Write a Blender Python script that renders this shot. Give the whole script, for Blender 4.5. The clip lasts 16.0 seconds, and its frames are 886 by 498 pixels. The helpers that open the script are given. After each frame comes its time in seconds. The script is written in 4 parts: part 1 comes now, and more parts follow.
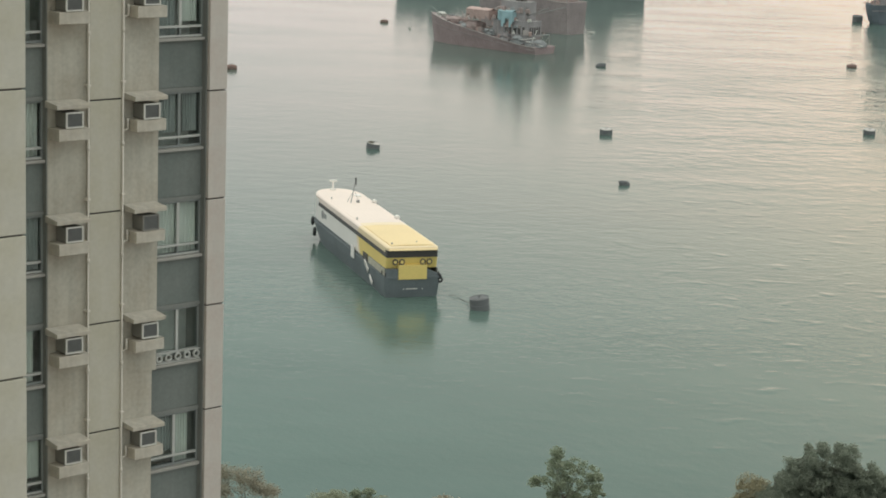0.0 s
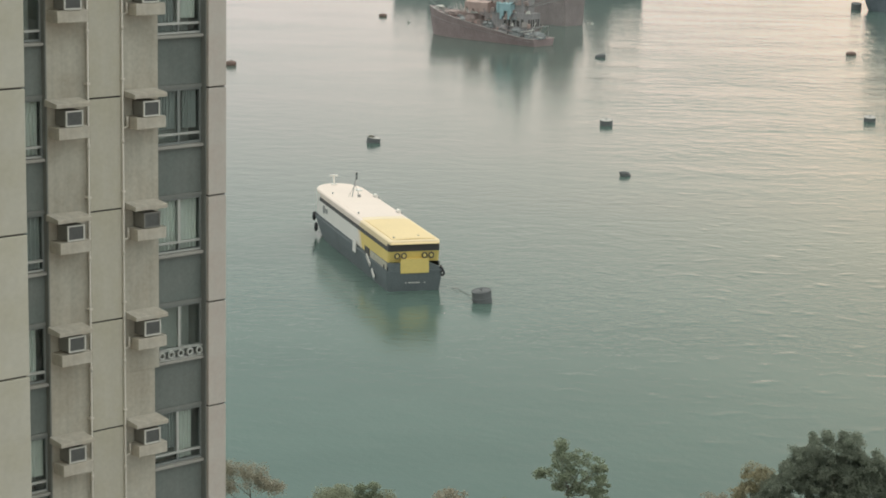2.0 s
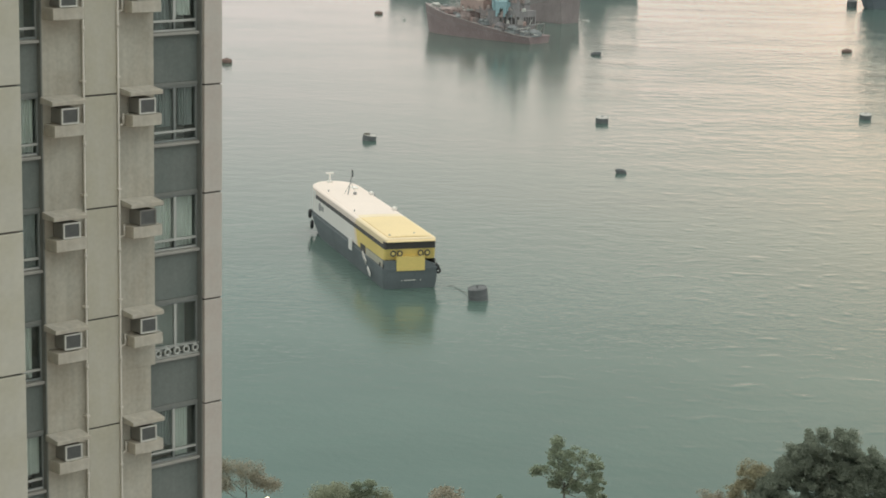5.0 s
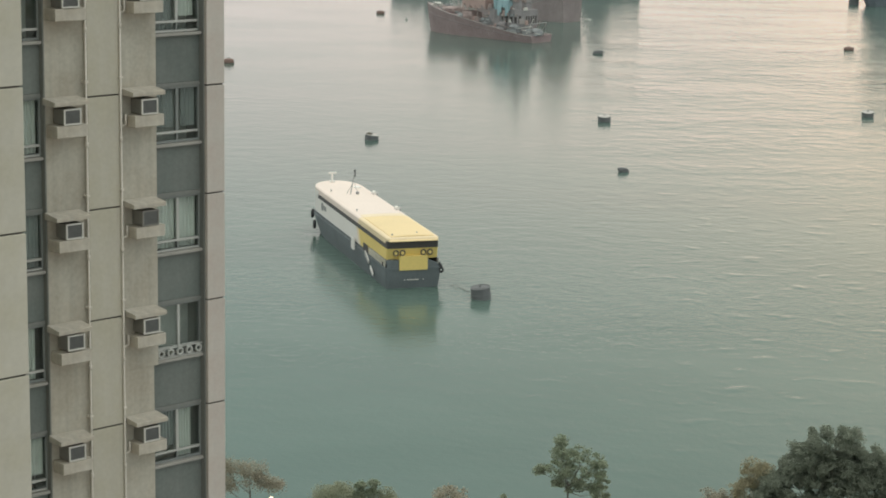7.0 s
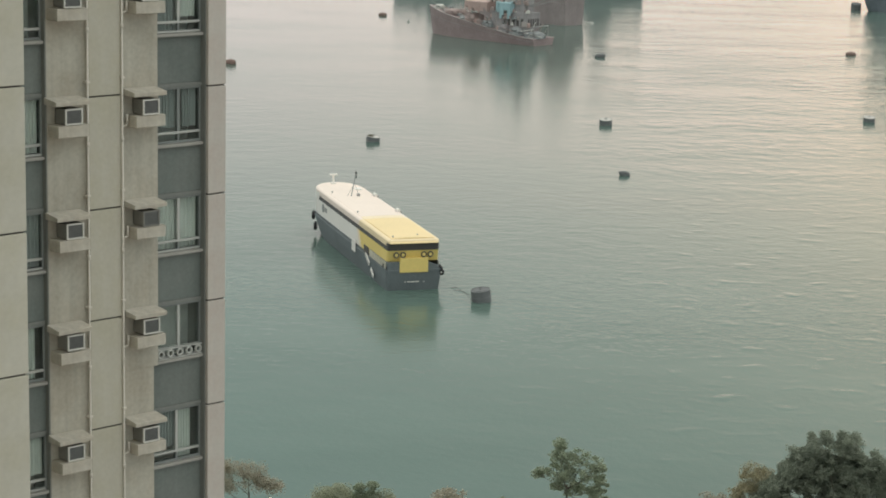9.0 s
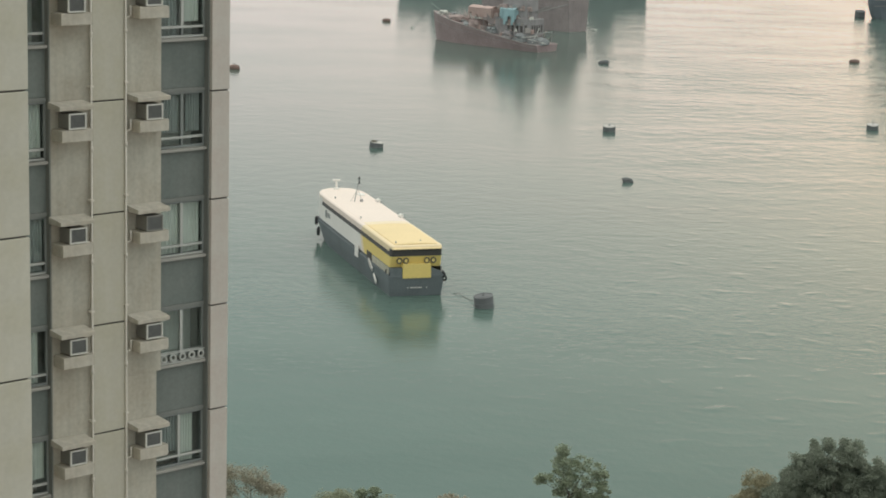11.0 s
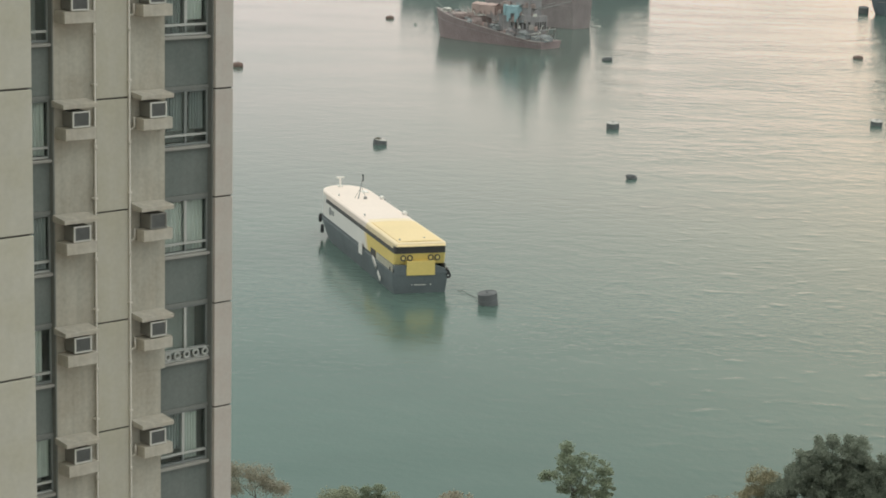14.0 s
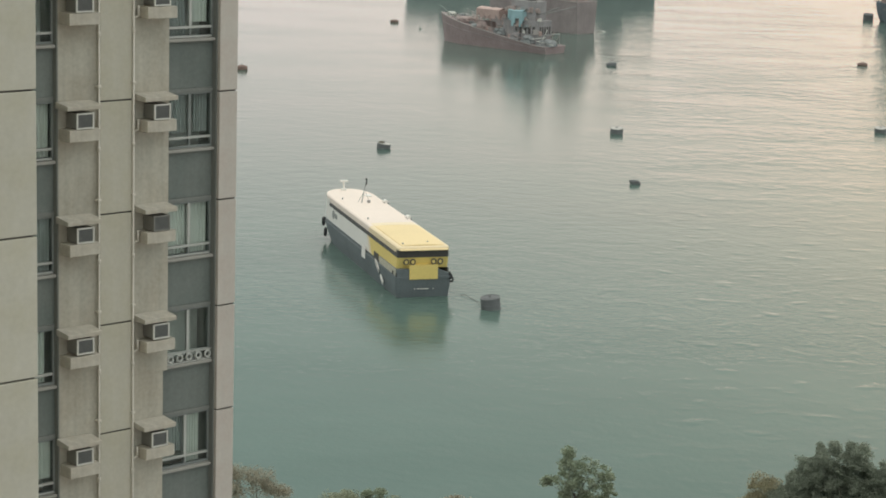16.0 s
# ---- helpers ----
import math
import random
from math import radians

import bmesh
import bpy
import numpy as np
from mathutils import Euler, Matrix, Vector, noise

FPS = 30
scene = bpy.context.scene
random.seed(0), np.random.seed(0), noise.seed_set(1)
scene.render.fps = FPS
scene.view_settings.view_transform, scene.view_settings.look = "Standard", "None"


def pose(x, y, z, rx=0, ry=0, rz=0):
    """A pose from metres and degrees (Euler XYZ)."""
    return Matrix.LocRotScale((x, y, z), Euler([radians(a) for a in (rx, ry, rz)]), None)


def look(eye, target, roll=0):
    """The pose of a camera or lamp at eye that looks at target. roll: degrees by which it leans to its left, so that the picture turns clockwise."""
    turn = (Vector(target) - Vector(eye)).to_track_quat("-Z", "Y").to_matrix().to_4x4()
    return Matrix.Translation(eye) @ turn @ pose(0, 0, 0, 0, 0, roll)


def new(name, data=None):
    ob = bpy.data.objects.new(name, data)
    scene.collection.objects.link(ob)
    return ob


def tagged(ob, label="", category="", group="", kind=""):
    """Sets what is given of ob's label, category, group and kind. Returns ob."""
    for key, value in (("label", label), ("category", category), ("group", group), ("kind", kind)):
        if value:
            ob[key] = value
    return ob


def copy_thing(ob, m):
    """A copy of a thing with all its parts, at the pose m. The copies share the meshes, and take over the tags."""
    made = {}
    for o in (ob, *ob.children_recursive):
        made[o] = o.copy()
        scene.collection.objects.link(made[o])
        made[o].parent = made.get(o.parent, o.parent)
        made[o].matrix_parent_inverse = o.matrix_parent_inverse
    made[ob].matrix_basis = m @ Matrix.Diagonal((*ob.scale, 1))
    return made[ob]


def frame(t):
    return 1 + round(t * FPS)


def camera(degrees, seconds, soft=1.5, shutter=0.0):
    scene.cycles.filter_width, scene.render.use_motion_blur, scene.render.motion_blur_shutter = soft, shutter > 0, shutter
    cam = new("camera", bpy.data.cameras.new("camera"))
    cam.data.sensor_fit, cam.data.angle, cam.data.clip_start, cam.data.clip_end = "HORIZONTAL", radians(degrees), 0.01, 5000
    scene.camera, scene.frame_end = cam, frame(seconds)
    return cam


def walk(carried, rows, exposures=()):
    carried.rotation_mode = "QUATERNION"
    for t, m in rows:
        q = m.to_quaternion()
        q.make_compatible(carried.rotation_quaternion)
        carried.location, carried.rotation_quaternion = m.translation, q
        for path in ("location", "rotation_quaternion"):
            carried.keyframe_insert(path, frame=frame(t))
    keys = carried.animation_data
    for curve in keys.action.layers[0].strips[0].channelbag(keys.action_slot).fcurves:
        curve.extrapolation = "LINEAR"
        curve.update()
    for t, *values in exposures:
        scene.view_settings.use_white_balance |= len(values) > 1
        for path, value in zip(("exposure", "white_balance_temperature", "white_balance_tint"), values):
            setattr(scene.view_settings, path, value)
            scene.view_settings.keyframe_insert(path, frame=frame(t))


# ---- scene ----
cam = camera(23.93, 16.0, soft=1.8)

# seconds, turn to the right, tilt down, lean (degrees), small sway of the eye (metres)
SWAY = (
    (0.0, 0.000, 11.325, 2.100, -0.000, 0.000, 0.000),
    (0.5, -0.011, 11.381, 1.892, 0.002, 0.003, -0.003),
    (1.0, -0.066, 11.457, 1.607, 0.009, 0.006, -0.008),
    (1.5, -0.085, 11.504, 1.357, 0.006, 0.003, -0.003),
    (2.0, -0.046, 11.510, 1.305, 0.010, 0.002, 0.003),
    (2.5, 0.045, 11.495, 1.319, 0.006, 0.003, 0.001),
    (3.0, 0.098, 11.507, 1.294, 0.004, 0.000, 0.001),
    (3.5, 0.103, 11.559, 1.312, 0.006, 0.003, 0.005),
    (4.0, 0.129, 11.564, 1.365, 0.010, 0.002, -0.006),
    (6.5, -0.020, 11.593, 1.092, 0.001, -0.000, -0.004),
    (7.0, -0.005, 11.595, 1.067, 0.004, 0.001, -0.001),
    (7.5, 0.015, 11.554, 1.099, 0.005, 0.002, 0.001),
    (8.0, 0.035, 11.499, 1.175, 0.010, -0.002, -0.001),
    (8.5, 0.032, 11.481, 1.243, 0.010, 0.003, 0.005),
    (9.0, -0.023, 11.530, 1.450, 0.007, 0.003, -0.001),
    (11.5, -0.111, 11.351, 1.641, 0.006, 0.000, -0.005),
    (12.0, -0.215, 11.441, 1.537, 0.003, -0.001, -0.003),
    (12.5, -0.242, 11.426, 1.450, 0.009, 0.000, -0.004),
    (13.0, -0.218, 11.405, 1.398, 0.010, -0.004, -0.001),
    (13.5, -0.188, 11.453, 1.327, 0.007, 0.002, -0.005),
    (14.0, -0.217, 11.451, 1.493, 0.008, 0.004, -0.002),
    (14.5, -0.256, 11.387, 1.624, 0.001, 0.001, 0.003),
    (15.0, -0.261, 11.353, 1.642, 0.007, -0.001, -0.005),
    (15.5, -0.265, 11.356, 1.721, 0.009, 0.003, -0.000),
    (16.0, -0.305, 11.339, 1.863, 0.007, 0.002, -0.004),
)
EYE_HEIGHT = 60.0


def aim(turn, tilt, lean, dx, dy, dz):
    a, b = radians(turn), radians(tilt)
    eye = Vector((dx, dy, EYE_HEIGHT + dz))
    return look(eye, eye + Vector((math.sin(a) * math.cos(b), math.cos(a) * math.cos(b), -math.sin(b))) * 100, lean)


walk(cam, [(t, aim(*v)) for t, *v in SWAY], exposures=[(0, -1.51, 6500, 7), (16, -1.51, 6500, 7)])

# ---- world and sun ----
SUN_UP, SUN_TURN = 5.4, 22.0
world = bpy.data.worlds.new("sky")
scene.world = world
world.use_nodes = True
wn, wl = world.node_tree.nodes, world.node_tree.links
wn.clear()
sky = wn.new("ShaderNodeTexSky")
sky.sky_type, sky.sun_disc = "NISHITA", False
sky.sun_elevation, sky.sun_rotation = radians(SUN_UP), radians(SUN_TURN)
sky.air_density, sky.dust_density, sky.ozone_density = 1.0, 3.5, 1.0
sky_bg = wn.new("ShaderNodeBackground")
sky_bg.inputs["Strength"].default_value = 0.050
wl.new(sky.outputs[0], sky_bg.inputs["Color"])
haze_bg = wn.new("ShaderNodeBackground")
# a hazy overcast veil: dimmer and warmer low down, brighter overhead
where, split = wn.new("ShaderNodeTexCoord"), wn.new("ShaderNodeSeparateXYZ")
wl.new(where.outputs["Generated"], split.inputs[0])
veil = wn.new("ShaderNodeValToRGB")
veil.color_ramp.interpolation = "EASE"
veil.color_ramp.elements[0].position, veil.color_ramp.elements[0].color = 0.04, (0.765, 0.675, 0.685, 1)
veil.color_ramp.elements[1].position, veil.color_ramp.elements[1].color = 0.78, (1.0, 0.99, 0.94, 1)
mid = veil.color_ramp.elements.new(0.31)
mid.color = (0.300, 0.385, 0.385, 1)
wl.new(split.outputs["Z"], veil.inputs["Fac"])
wl.new(veil.outputs["Color"], haze_bg.inputs["Color"])
haze_bg.inputs["Strength"].default_value = 3.95
both = wn.new("ShaderNodeAddShader")
wl.new(sky_bg.outputs[0], both.inputs[0])
wl.new(haze_bg.outputs[0], both.inputs[1])
wout = wn.new("ShaderNodeOutputWorld")
wl.new(both.outputs[0], wout.inputs["Surface"])

sun_data = bpy.data.lights.new("sun", "SUN")
sun_data.energy, sun_data.angle, sun_data.color = 0.4, radians(14), (1.0, 0.91, 0.80)
sun = new("sun", sun_data)
su, st = radians(SUN_UP), radians(SUN_TURN)
sun.matrix_world = look((0, 0, 200), Vector((0, 0, 200)) - Vector((math.sin(st) * math.cos(su), math.cos(st) * math.cos(su), math.sin(su))))


# ---- materials ----
def material(name, base, rough=0.7, vary=0.15, scale=3.0, bump=0.0, metal=0.0, spots=None, per_object=0.0, grime=0.0, gloss=0.5, tint=None):
    """Colour with broad stains and fine grain; spots: a second colour in blotches; grime: vertical runs of dirt."""
    m = bpy.data.materials.new(name)
    m.use_nodes = True
    n, k = m.node_tree.nodes, m.node_tree.links
    p = n["Principled BSDF"]
    p.inputs["Roughness"].default_value, p.inputs["Metallic"].default_value, p.inputs["Specular IOR Level"].default_value = rough, metal, gloss
    tc = n.new("ShaderNodeTexCoord")
    big = n.new("ShaderNodeTexNoise")
    big.inputs["Scale"].default_value, big.inputs["Detail"].default_value = scale * 0.3, 4
    fine = n.new("ShaderNodeTexNoise")
    fine.inputs["Scale"].default_value, fine.inputs["Detail"].default_value = scale * 6, 3
    for t in (big, fine):
        k.new(tc.outputs["Object"], t.inputs["Vector"])
    add = n.new("ShaderNodeMath")
    add.operation = "ADD"
    k.new(big.outputs["Fac"], add.inputs[0])
    k.new(fine.outputs["Fac"], add.inputs[1])
    value = add.outputs[0]
    if grime:
        mp = n.new("ShaderNodeMapping")
        mp.inputs["Scale"].default_value = (5, 5, 0.25)
        run = n.new("ShaderNodeTexNoise")
        run.inputs["Scale"].default_value, run.inputs["Detail"].default_value = 1.2, 5
        k.new(tc.outputs["Object"], mp.inputs["Vector"])
        k.new(mp.outputs[0], run.inputs["Vector"])
        g = n.new("ShaderNodeMath")
        g.operation = "MULTIPLY_ADD"
        g.inputs[1].default_value = grime
        k.new(run.outputs["Fac"], g.inputs[0])
        k.new(value, g.inputs[2])
        value = g.outputs[0]
    if per_object:
        info = n.new("ShaderNodeObjectInfo")
        g = n.new("ShaderNodeMath")
        g.operation = "MULTIPLY_ADD"
        g.inputs[1].default_value = per_object
        k.new(info.outputs["Random"], g.inputs[0])
        k.new(value, g.inputs[2])
        value = g.outputs[0]
    mean = 1.0 + 0.5 * grime + 0.5 * per_object
    rg = n.new("ShaderNodeMapRange")
    rg.inputs["From Min"].default_value, rg.inputs["From Max"].default_value = mean - 0.45, mean + 0.45
    k.new(value, rg.inputs["Value"])
    ramp = n.new("ShaderNodeValToRGB")
    k.new(rg.outputs[0], ramp.inputs["Fac"])
    lo = spots if spots else tuple(c * (1 - vary) for c in base)
    ramp.color_ramp.elements[0].color = (*lo, 1)
    ramp.color_ramp.elements[1].color = (*[min(1, c * (1 + vary)) for c in base], 1)
    colour = ramp.outputs["Color"]
    if tint:                       # old patches of another shade
        patch = n.new("ShaderNodeTexNoise")
        patch.inputs["Scale"].default_value, patch.inputs["Detail"].default_value = 0.9, 6
        patch.inputs["Roughness"].default_value = 0.65
        k.new(tc.outputs["Object"], patch.inputs["Vector"])
        pr = n.new("ShaderNodeMapRange")
        pr.inputs["From Min"].default_value, pr.inputs["From Max"].default_value = 0.42, 0.62
        k.new(patch.outputs["Fac"], pr.inputs["Value"])
        mx = n.new("ShaderNodeMix")
        mx.data_type, mx.blend_type = "RGBA", "MULTIPLY"
        k.new(pr.outputs[0], mx.inputs[0])
        k.new(colour, mx.inputs[6])
        mx.inputs[7].default_value = (*tint, 1)
        colour = mx.outputs[2]
    k.new(colour, p.inputs["Base Color"])
    if bump:
        b = n.new("ShaderNodeBump")
        b.inputs["Distance"].default_value = bump
        k.new(fine.outputs["Fac"], b.inputs["Height"])
        k.new(b.outputs[0], p.inputs["Normal"])
    return m


def water_material():
    m = bpy.data.materials.new("harbour_water")
    m.use_nodes = True
    n, k = m.node_tree.nodes, m.node_tree.links
    p = n["Principled BSDF"]
    p.inputs["IOR"].default_value = 1.33
    tc, spot = n.new("ShaderNodeTexCoord"), n.new("ShaderNodeNewGeometry")

    def layer(scale, stretch, turn, detail, fixed=False):
        mp = n.new("ShaderNodeMapping")
        mp.inputs["Scale"].default_value = (scale, scale * stretch, scale)
        mp.inputs["Rotation"].default_value = (0, 0, radians(turn))
        t = n.new("ShaderNodeTexNoise")
        t.inputs["Scale"].default_value, t.inputs["Detail"].default_value = 1.0, detail
        t.inputs["Roughness"].default_value = 0.55
        k.new(spot.outputs["Position"] if fixed else tc.outputs["Object"], mp.inputs["Vector"])
        k.new(mp.outputs[0], t.inputs["Vector"])
        return t.outputs["Fac"]

    swell, ripple = layer(0.20, 1.3, 6, 5), layer(0.75, 1.1, -14, 5)
    calm = layer(0.016, 1.6, 20, 4, True)
    tone = n.new("ShaderNodeValToRGB")
    tone.color_ramp.elements[0].position, tone.color_ramp.elements[0].color = 0.3, (0.078, 0.123, 0.104, 1)
    tone.color_ramp.elements[1].position, tone.color_ramp.elements[1].color = 0.7, (0.102, 0.155, 0.132, 1)
    k.new(calm, tone.inputs["Fac"])
    k.new(tone.outputs["Color"], p.inputs["Base Color"])
    rr = n.new("ShaderNodeMapRange")
    rr.inputs["From Min"].default_value, rr.inputs["From Max"].default_value = 0.3, 0.7
    rr.inputs["To Min"].default_value, rr.inputs["To Max"].default_value = 0.10, 0.16
    k.new(calm, rr.inputs["Value"])
    k.new(rr.outputs[0], p.inputs["Roughness"])
    b1 = n.new("ShaderNodeBump")
    b1.inputs["Distance"].default_value = 0.040
    k.new(swell, b1.inputs["Height"])
    b2 = n.new("ShaderNodeBump")
    b2.inputs["Distance"].default_value = 0.029
    k.new(ripple, b2.inputs["Height"])
    k.new(b1.outputs[0], b2.inputs["Normal"])
    # a breeze ruffles the open stretch of the harbour
    sep = n.new("ShaderNodeSeparateXYZ")
    k.new(spot.outputs["Position"], sep.inputs[0])
    breeze = n.new("ShaderNodeMapRange")
    breeze.interpolation_type = "SMOOTHSTEP"
    breeze.inputs["From Min"].default_value, breeze.inputs["From Max"].default_value = -16, 22
    breeze.inputs["To Min"].default_value, breeze.inputs["To Max"].default_value = 0.08, 1.0
    edge = n.new("ShaderNodeMath")
    edge.operation = "MULTIPLY_ADD"
    edge.inputs[1].default_value = -0.075
    k.new(sep.outputs["Y"], edge.inputs[0])
    k.new(sep.outputs["X"], edge.inputs[2])
    k.new(edge.outputs[0], breeze.inputs["Value"])
    far = n.new("ShaderNodeMapRange")
    far.interpolation_type = "SMOOTHSTEP"
    far.inputs["From Min"].default_value, far.inputs["From Max"].default_value = 290, 520
    far.inputs["To Min"].default_value, far.inputs["To Max"].default_value = 0.03, 1.0
    k.new(sep.outputs["Y"], far.inputs["Value"])
    area, gust = n.new("ShaderNodeMath"), n.new("ShaderNodeMath")
    area.operation = gust.operation = "MULTIPLY"
    k.new(breeze.outputs[0], area.inputs[0])
    k.new(far.outputs[0], area.inputs[1])
    # cat's paws: the ruffled water comes in patches
    paws, patchy = n.new("ShaderNodeMapRange"), n.new("ShaderNodeMath")
    paws.inputs["From Min"].default_value, paws.inputs["From Max"].default_value = 0.40, 0.62
    paws.inputs["To Min"].default_value, paws.inputs["To Max"].default_value = 0.35, 1.0
    k.new(layer(0.022, 2.4, -6, 3, True), paws.inputs["Value"])
    patchy.operation = "MULTIPLY"
    k.new(area.outputs[0], patchy.inputs[0])
    k.new(paws.outputs[0], patchy.inputs[1])
    k.new(patchy.outputs[0], gust.inputs[0])
    k.new(layer(0.27, 0.85, 4, 5), gust.inputs[1])
    b3 = n.new("ShaderNodeBump")
    b3.inputs["Distance"].default_value = 0.48
    k.new(gust.outputs[0], b3.inputs["Height"])
    k.new(b2.outputs[0], b3.inputs["Normal"])
    # a few steeper wavelets catch the sky here and there
    crest = n.new("ShaderNodeMapRange")
    crest.inputs["From Min"].default_value, crest.inputs["From Max"].default_value = 0.54, 0.90
    crest.interpolation_type = "SMOOTHSTEP"
    k.new(layer(0.24, 1.2, 2, 1), crest.inputs["Value"])
    lively = n.new("ShaderNodeMath")
    lively.operation = "MULTIPLY"
    k.new(crest.outputs[0], lively.inputs[0])
    k.new(breeze.outputs[0], lively.inputs[1])
    b4 = n.new("ShaderNodeBump")
    b4.inputs["Distance"].default_value = 0.045
    k.new(lively.outputs[0], b4.inputs["Height"])
    k.new(b3.outputs[0], b4.inputs["Normal"])
    k.new(b4.outputs[0], p.inputs["Normal"])
    return m


def glass_material():
    m = bpy.data.materials.new("window_glass")
    m.use_nodes = True
    n, k = m.node_tree.nodes, m.node_tree.links
    p = n["Principled BSDF"]
    p.inputs["Base Color"].default_value = (0.85, 0.92, 0.9, 1)
    p.inputs["Roughness"].default_value, p.inputs["Transmission Weight"].default_value, p.inputs["IOR"].default_value = 0.04, 1.0, 1.45
    return m


def glow_material(name, colour, strength):
    m = bpy.data.materials.new(name)
    m.use_nodes = True
    p = m.node_tree.nodes["Principled BSDF"]
    p.inputs["Emission Color"].default_value, p.inputs["Emission Strength"].default_value = (*colour, 1), strength
    return m


WATER = water_material()
GLASS = glass_material()
RENDER_WALL = material("painted_render", (0.472, 0.450, 0.383), 0.85, 0.15, 1.6, 0.004, grime=1.1, tint=(0.89, 0.855, 0.825))
PANEL_WALL = material("panel_render", (0.52, 0.495, 0.420), 0.85, 0.07, 1.4, 0.004, grime=0.5, per_object=0.3, tint=(0.94, 0.93, 0.88))
PIER_WALL = material("pier_render", (0.555, 0.515, 0.466), 0.85, 0.08, 1.6, 0.004, grime=0.6, per_object=0.3, tint=(0.95, 0.90, 0.89))
CONCRETE = material("ledge_concrete", (0.54, 0.51, 0.445), 0.9, 0.16, 1.1, 0.004, grime=0.7, spots=(0.40, 0.375, 0.325), tint=(0.88, 0.85, 0.81))
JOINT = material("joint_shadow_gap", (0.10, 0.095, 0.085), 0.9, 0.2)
SPANDREL = material("grey_green_panel", (0.178, 0.198, 0.184), 0.75, 0.14, 2.0, 0.002, grime=0.7, tint=(0.86, 0.90, 0.90))
RECESS = material("grey_recess_face", (0.205, 0.215, 0.200), 0.8, 0.12, 2.0, grime=0.5)
FRAME_PAINT = material("grey_green_frame_paint", (0.23, 0.25, 0.24), 0.6, 0.12, 5)
ALU = material("window_aluminium", (0.52, 0.53, 0.50), 0.45, 0.08, 6, metal=0.3)
SILL = material("sill_concrete", (0.36, 0.35, 0.32), 0.85, 0.15, 4, grime=0.5)
PIPE = material("drain_pipe_paint", (0.66, 0.62, 0.55), 0.6, 0.1, 4)
AC_BODY = material("ac_casing", (0.23, 0.225, 0.205), 0.6, 0.2, 6)
AC_FRAME = material("ac_front_frame", (0.66, 0.65, 0.60), 0.5, 0.1, 8)
AC_GRILLE = material("ac_grille", (0.15, 0.155, 0.148), 0.6, 0.2, 20)
CURTAIN = material("net_curtain", (0.74, 0.75, 0.70), 0.9, 0.15, 5)
CURTAIN_DARK = material("dark_curtain", (0.36, 0.38, 0.37), 0.9, 0.2, 5)
ROOM = material("room_wall", (0.60, 0.61, 0.57), 0.9, 0.2)
ROOFING = material("roof_felt", (0.20, 0.19, 0.18), 0.9, 0.2, 1)
LAND = material("promenade_paving", (0.26, 0.25, 0.23), 0.9, 0.15, 0.6, spots=(0.17, 0.17, 0.15))
SEAWALL = material("seawall_stone", (0.24, 0.23, 0.21), 0.9, 0.2, 1, 0.02)
# the ferry's black hull and window band are lifted to grey to carry haze
HULL_BLACK = material("hull_black_hazed", (0.138, 0.160, 0.166), 0.65, 0.22, 1, grime=0.5)
WHITE_PAINT = material("ferry_white_paint", (0.80, 0.77, 0.72), 0.5, 0.05, 0.6, grime=0.25)
ROOF_WHITE = material("ferry_roof_white", (0.83, 0.715, 0.63), 0.6, 0.06, 0.5)
YELLOW_PAINT = material("ferry_yellow_paint", (0.79, 0.615, 0.205), 0.5, 0.07, 0.6, grime=0.25)
ROOF_YELLOW = material("ferry_roof_yellow", (0.82, 0.645, 0.355), 0.6, 0.07, 0.5)
BAND_GLASS = material("ferry_window_band", (0.098, 0.092, 0.088), 0.5, 0.2, 2, gloss=0.12)
SCREEN_PALE = material("ferry_pale_screen", (0.56, 0.53, 0.43), 0.7, 0.15, 3, grime=0.3)
DECK_GREY = material("ferry_grey_deck", (0.24, 0.25, 0.25), 0.7, 0.2, 2)
STEEL = material("grey_steel", (0.30, 0.30, 0.29), 0.5, 0.2, 4, metal=0.3)
RING_GREY = material("fender_ring_grey", (0.13, 0.12, 0.09), 0.8, 0.2, 6)
ROOF_RIM = material("ferry_roof_rim_yellow", (0.83, 0.685, 0.45), 0.6, 0.06, 0.5)
ROOF_CREAM = material("ferry_roof_cream", (0.83, 0.70, 0.50), 0.6, 0.06, 0.5)
RUBBER = material("tyre_rubber", (0.050, 0.051, 0.052), 0.85, 0.3, 6, 0.01)
# drum grey is raised a little so that far buoys take on haze
BUOY_STEEL = material("buoy_steel", (0.160, 0.167, 0.170), 0.8, 0.3, 1.2, 0.01, spots=(0.095, 0.097, 0.096))
# pale top whose colour also holds the sky's sheen
BUOY_TOP = material("buoy_pale_sheen_top", (0.58, 0.56, 0.52), 0.8, 0.25, 4, spots=(0.30, 0.28, 0.26))
FLOAT_RED = material("faded_red_float", (0.22, 0.145, 0.12), 0.7, 0.25, 3)
ROPE = material("wet_rope", (0.07, 0.065, 0.055), 0.9, 0.2, 8)
# far-boat hull, deck and gear colours are paled to stand in for haze
TRAWLER_RED = material("hazed_rust_red_hull", (0.315, 0.250, 0.246), 0.85, 0.3, 0.7, 0.01, grime=0.9, spots=(0.23, 0.175, 0.172))
FAR_HULL = material("far_grey_hull", (0.24, 0.25, 0.255), 0.85, 0.25, 0.8, grime=0.6)
TRAWLER_DARK = material("dark_hull", (0.31, 0.265, 0.260), 0.85, 0.3, 0.7, grime=0.8)
TRAWLER_DECK = material("hazed_deck", (0.37, 0.295, 0.275), 0.85, 0.3, 1.5)
TRAWLER_CABIN = material("hazed_pink_cabin", (0.48, 0.355, 0.32), 0.75, 0.25, 1.2, grime=0.8)
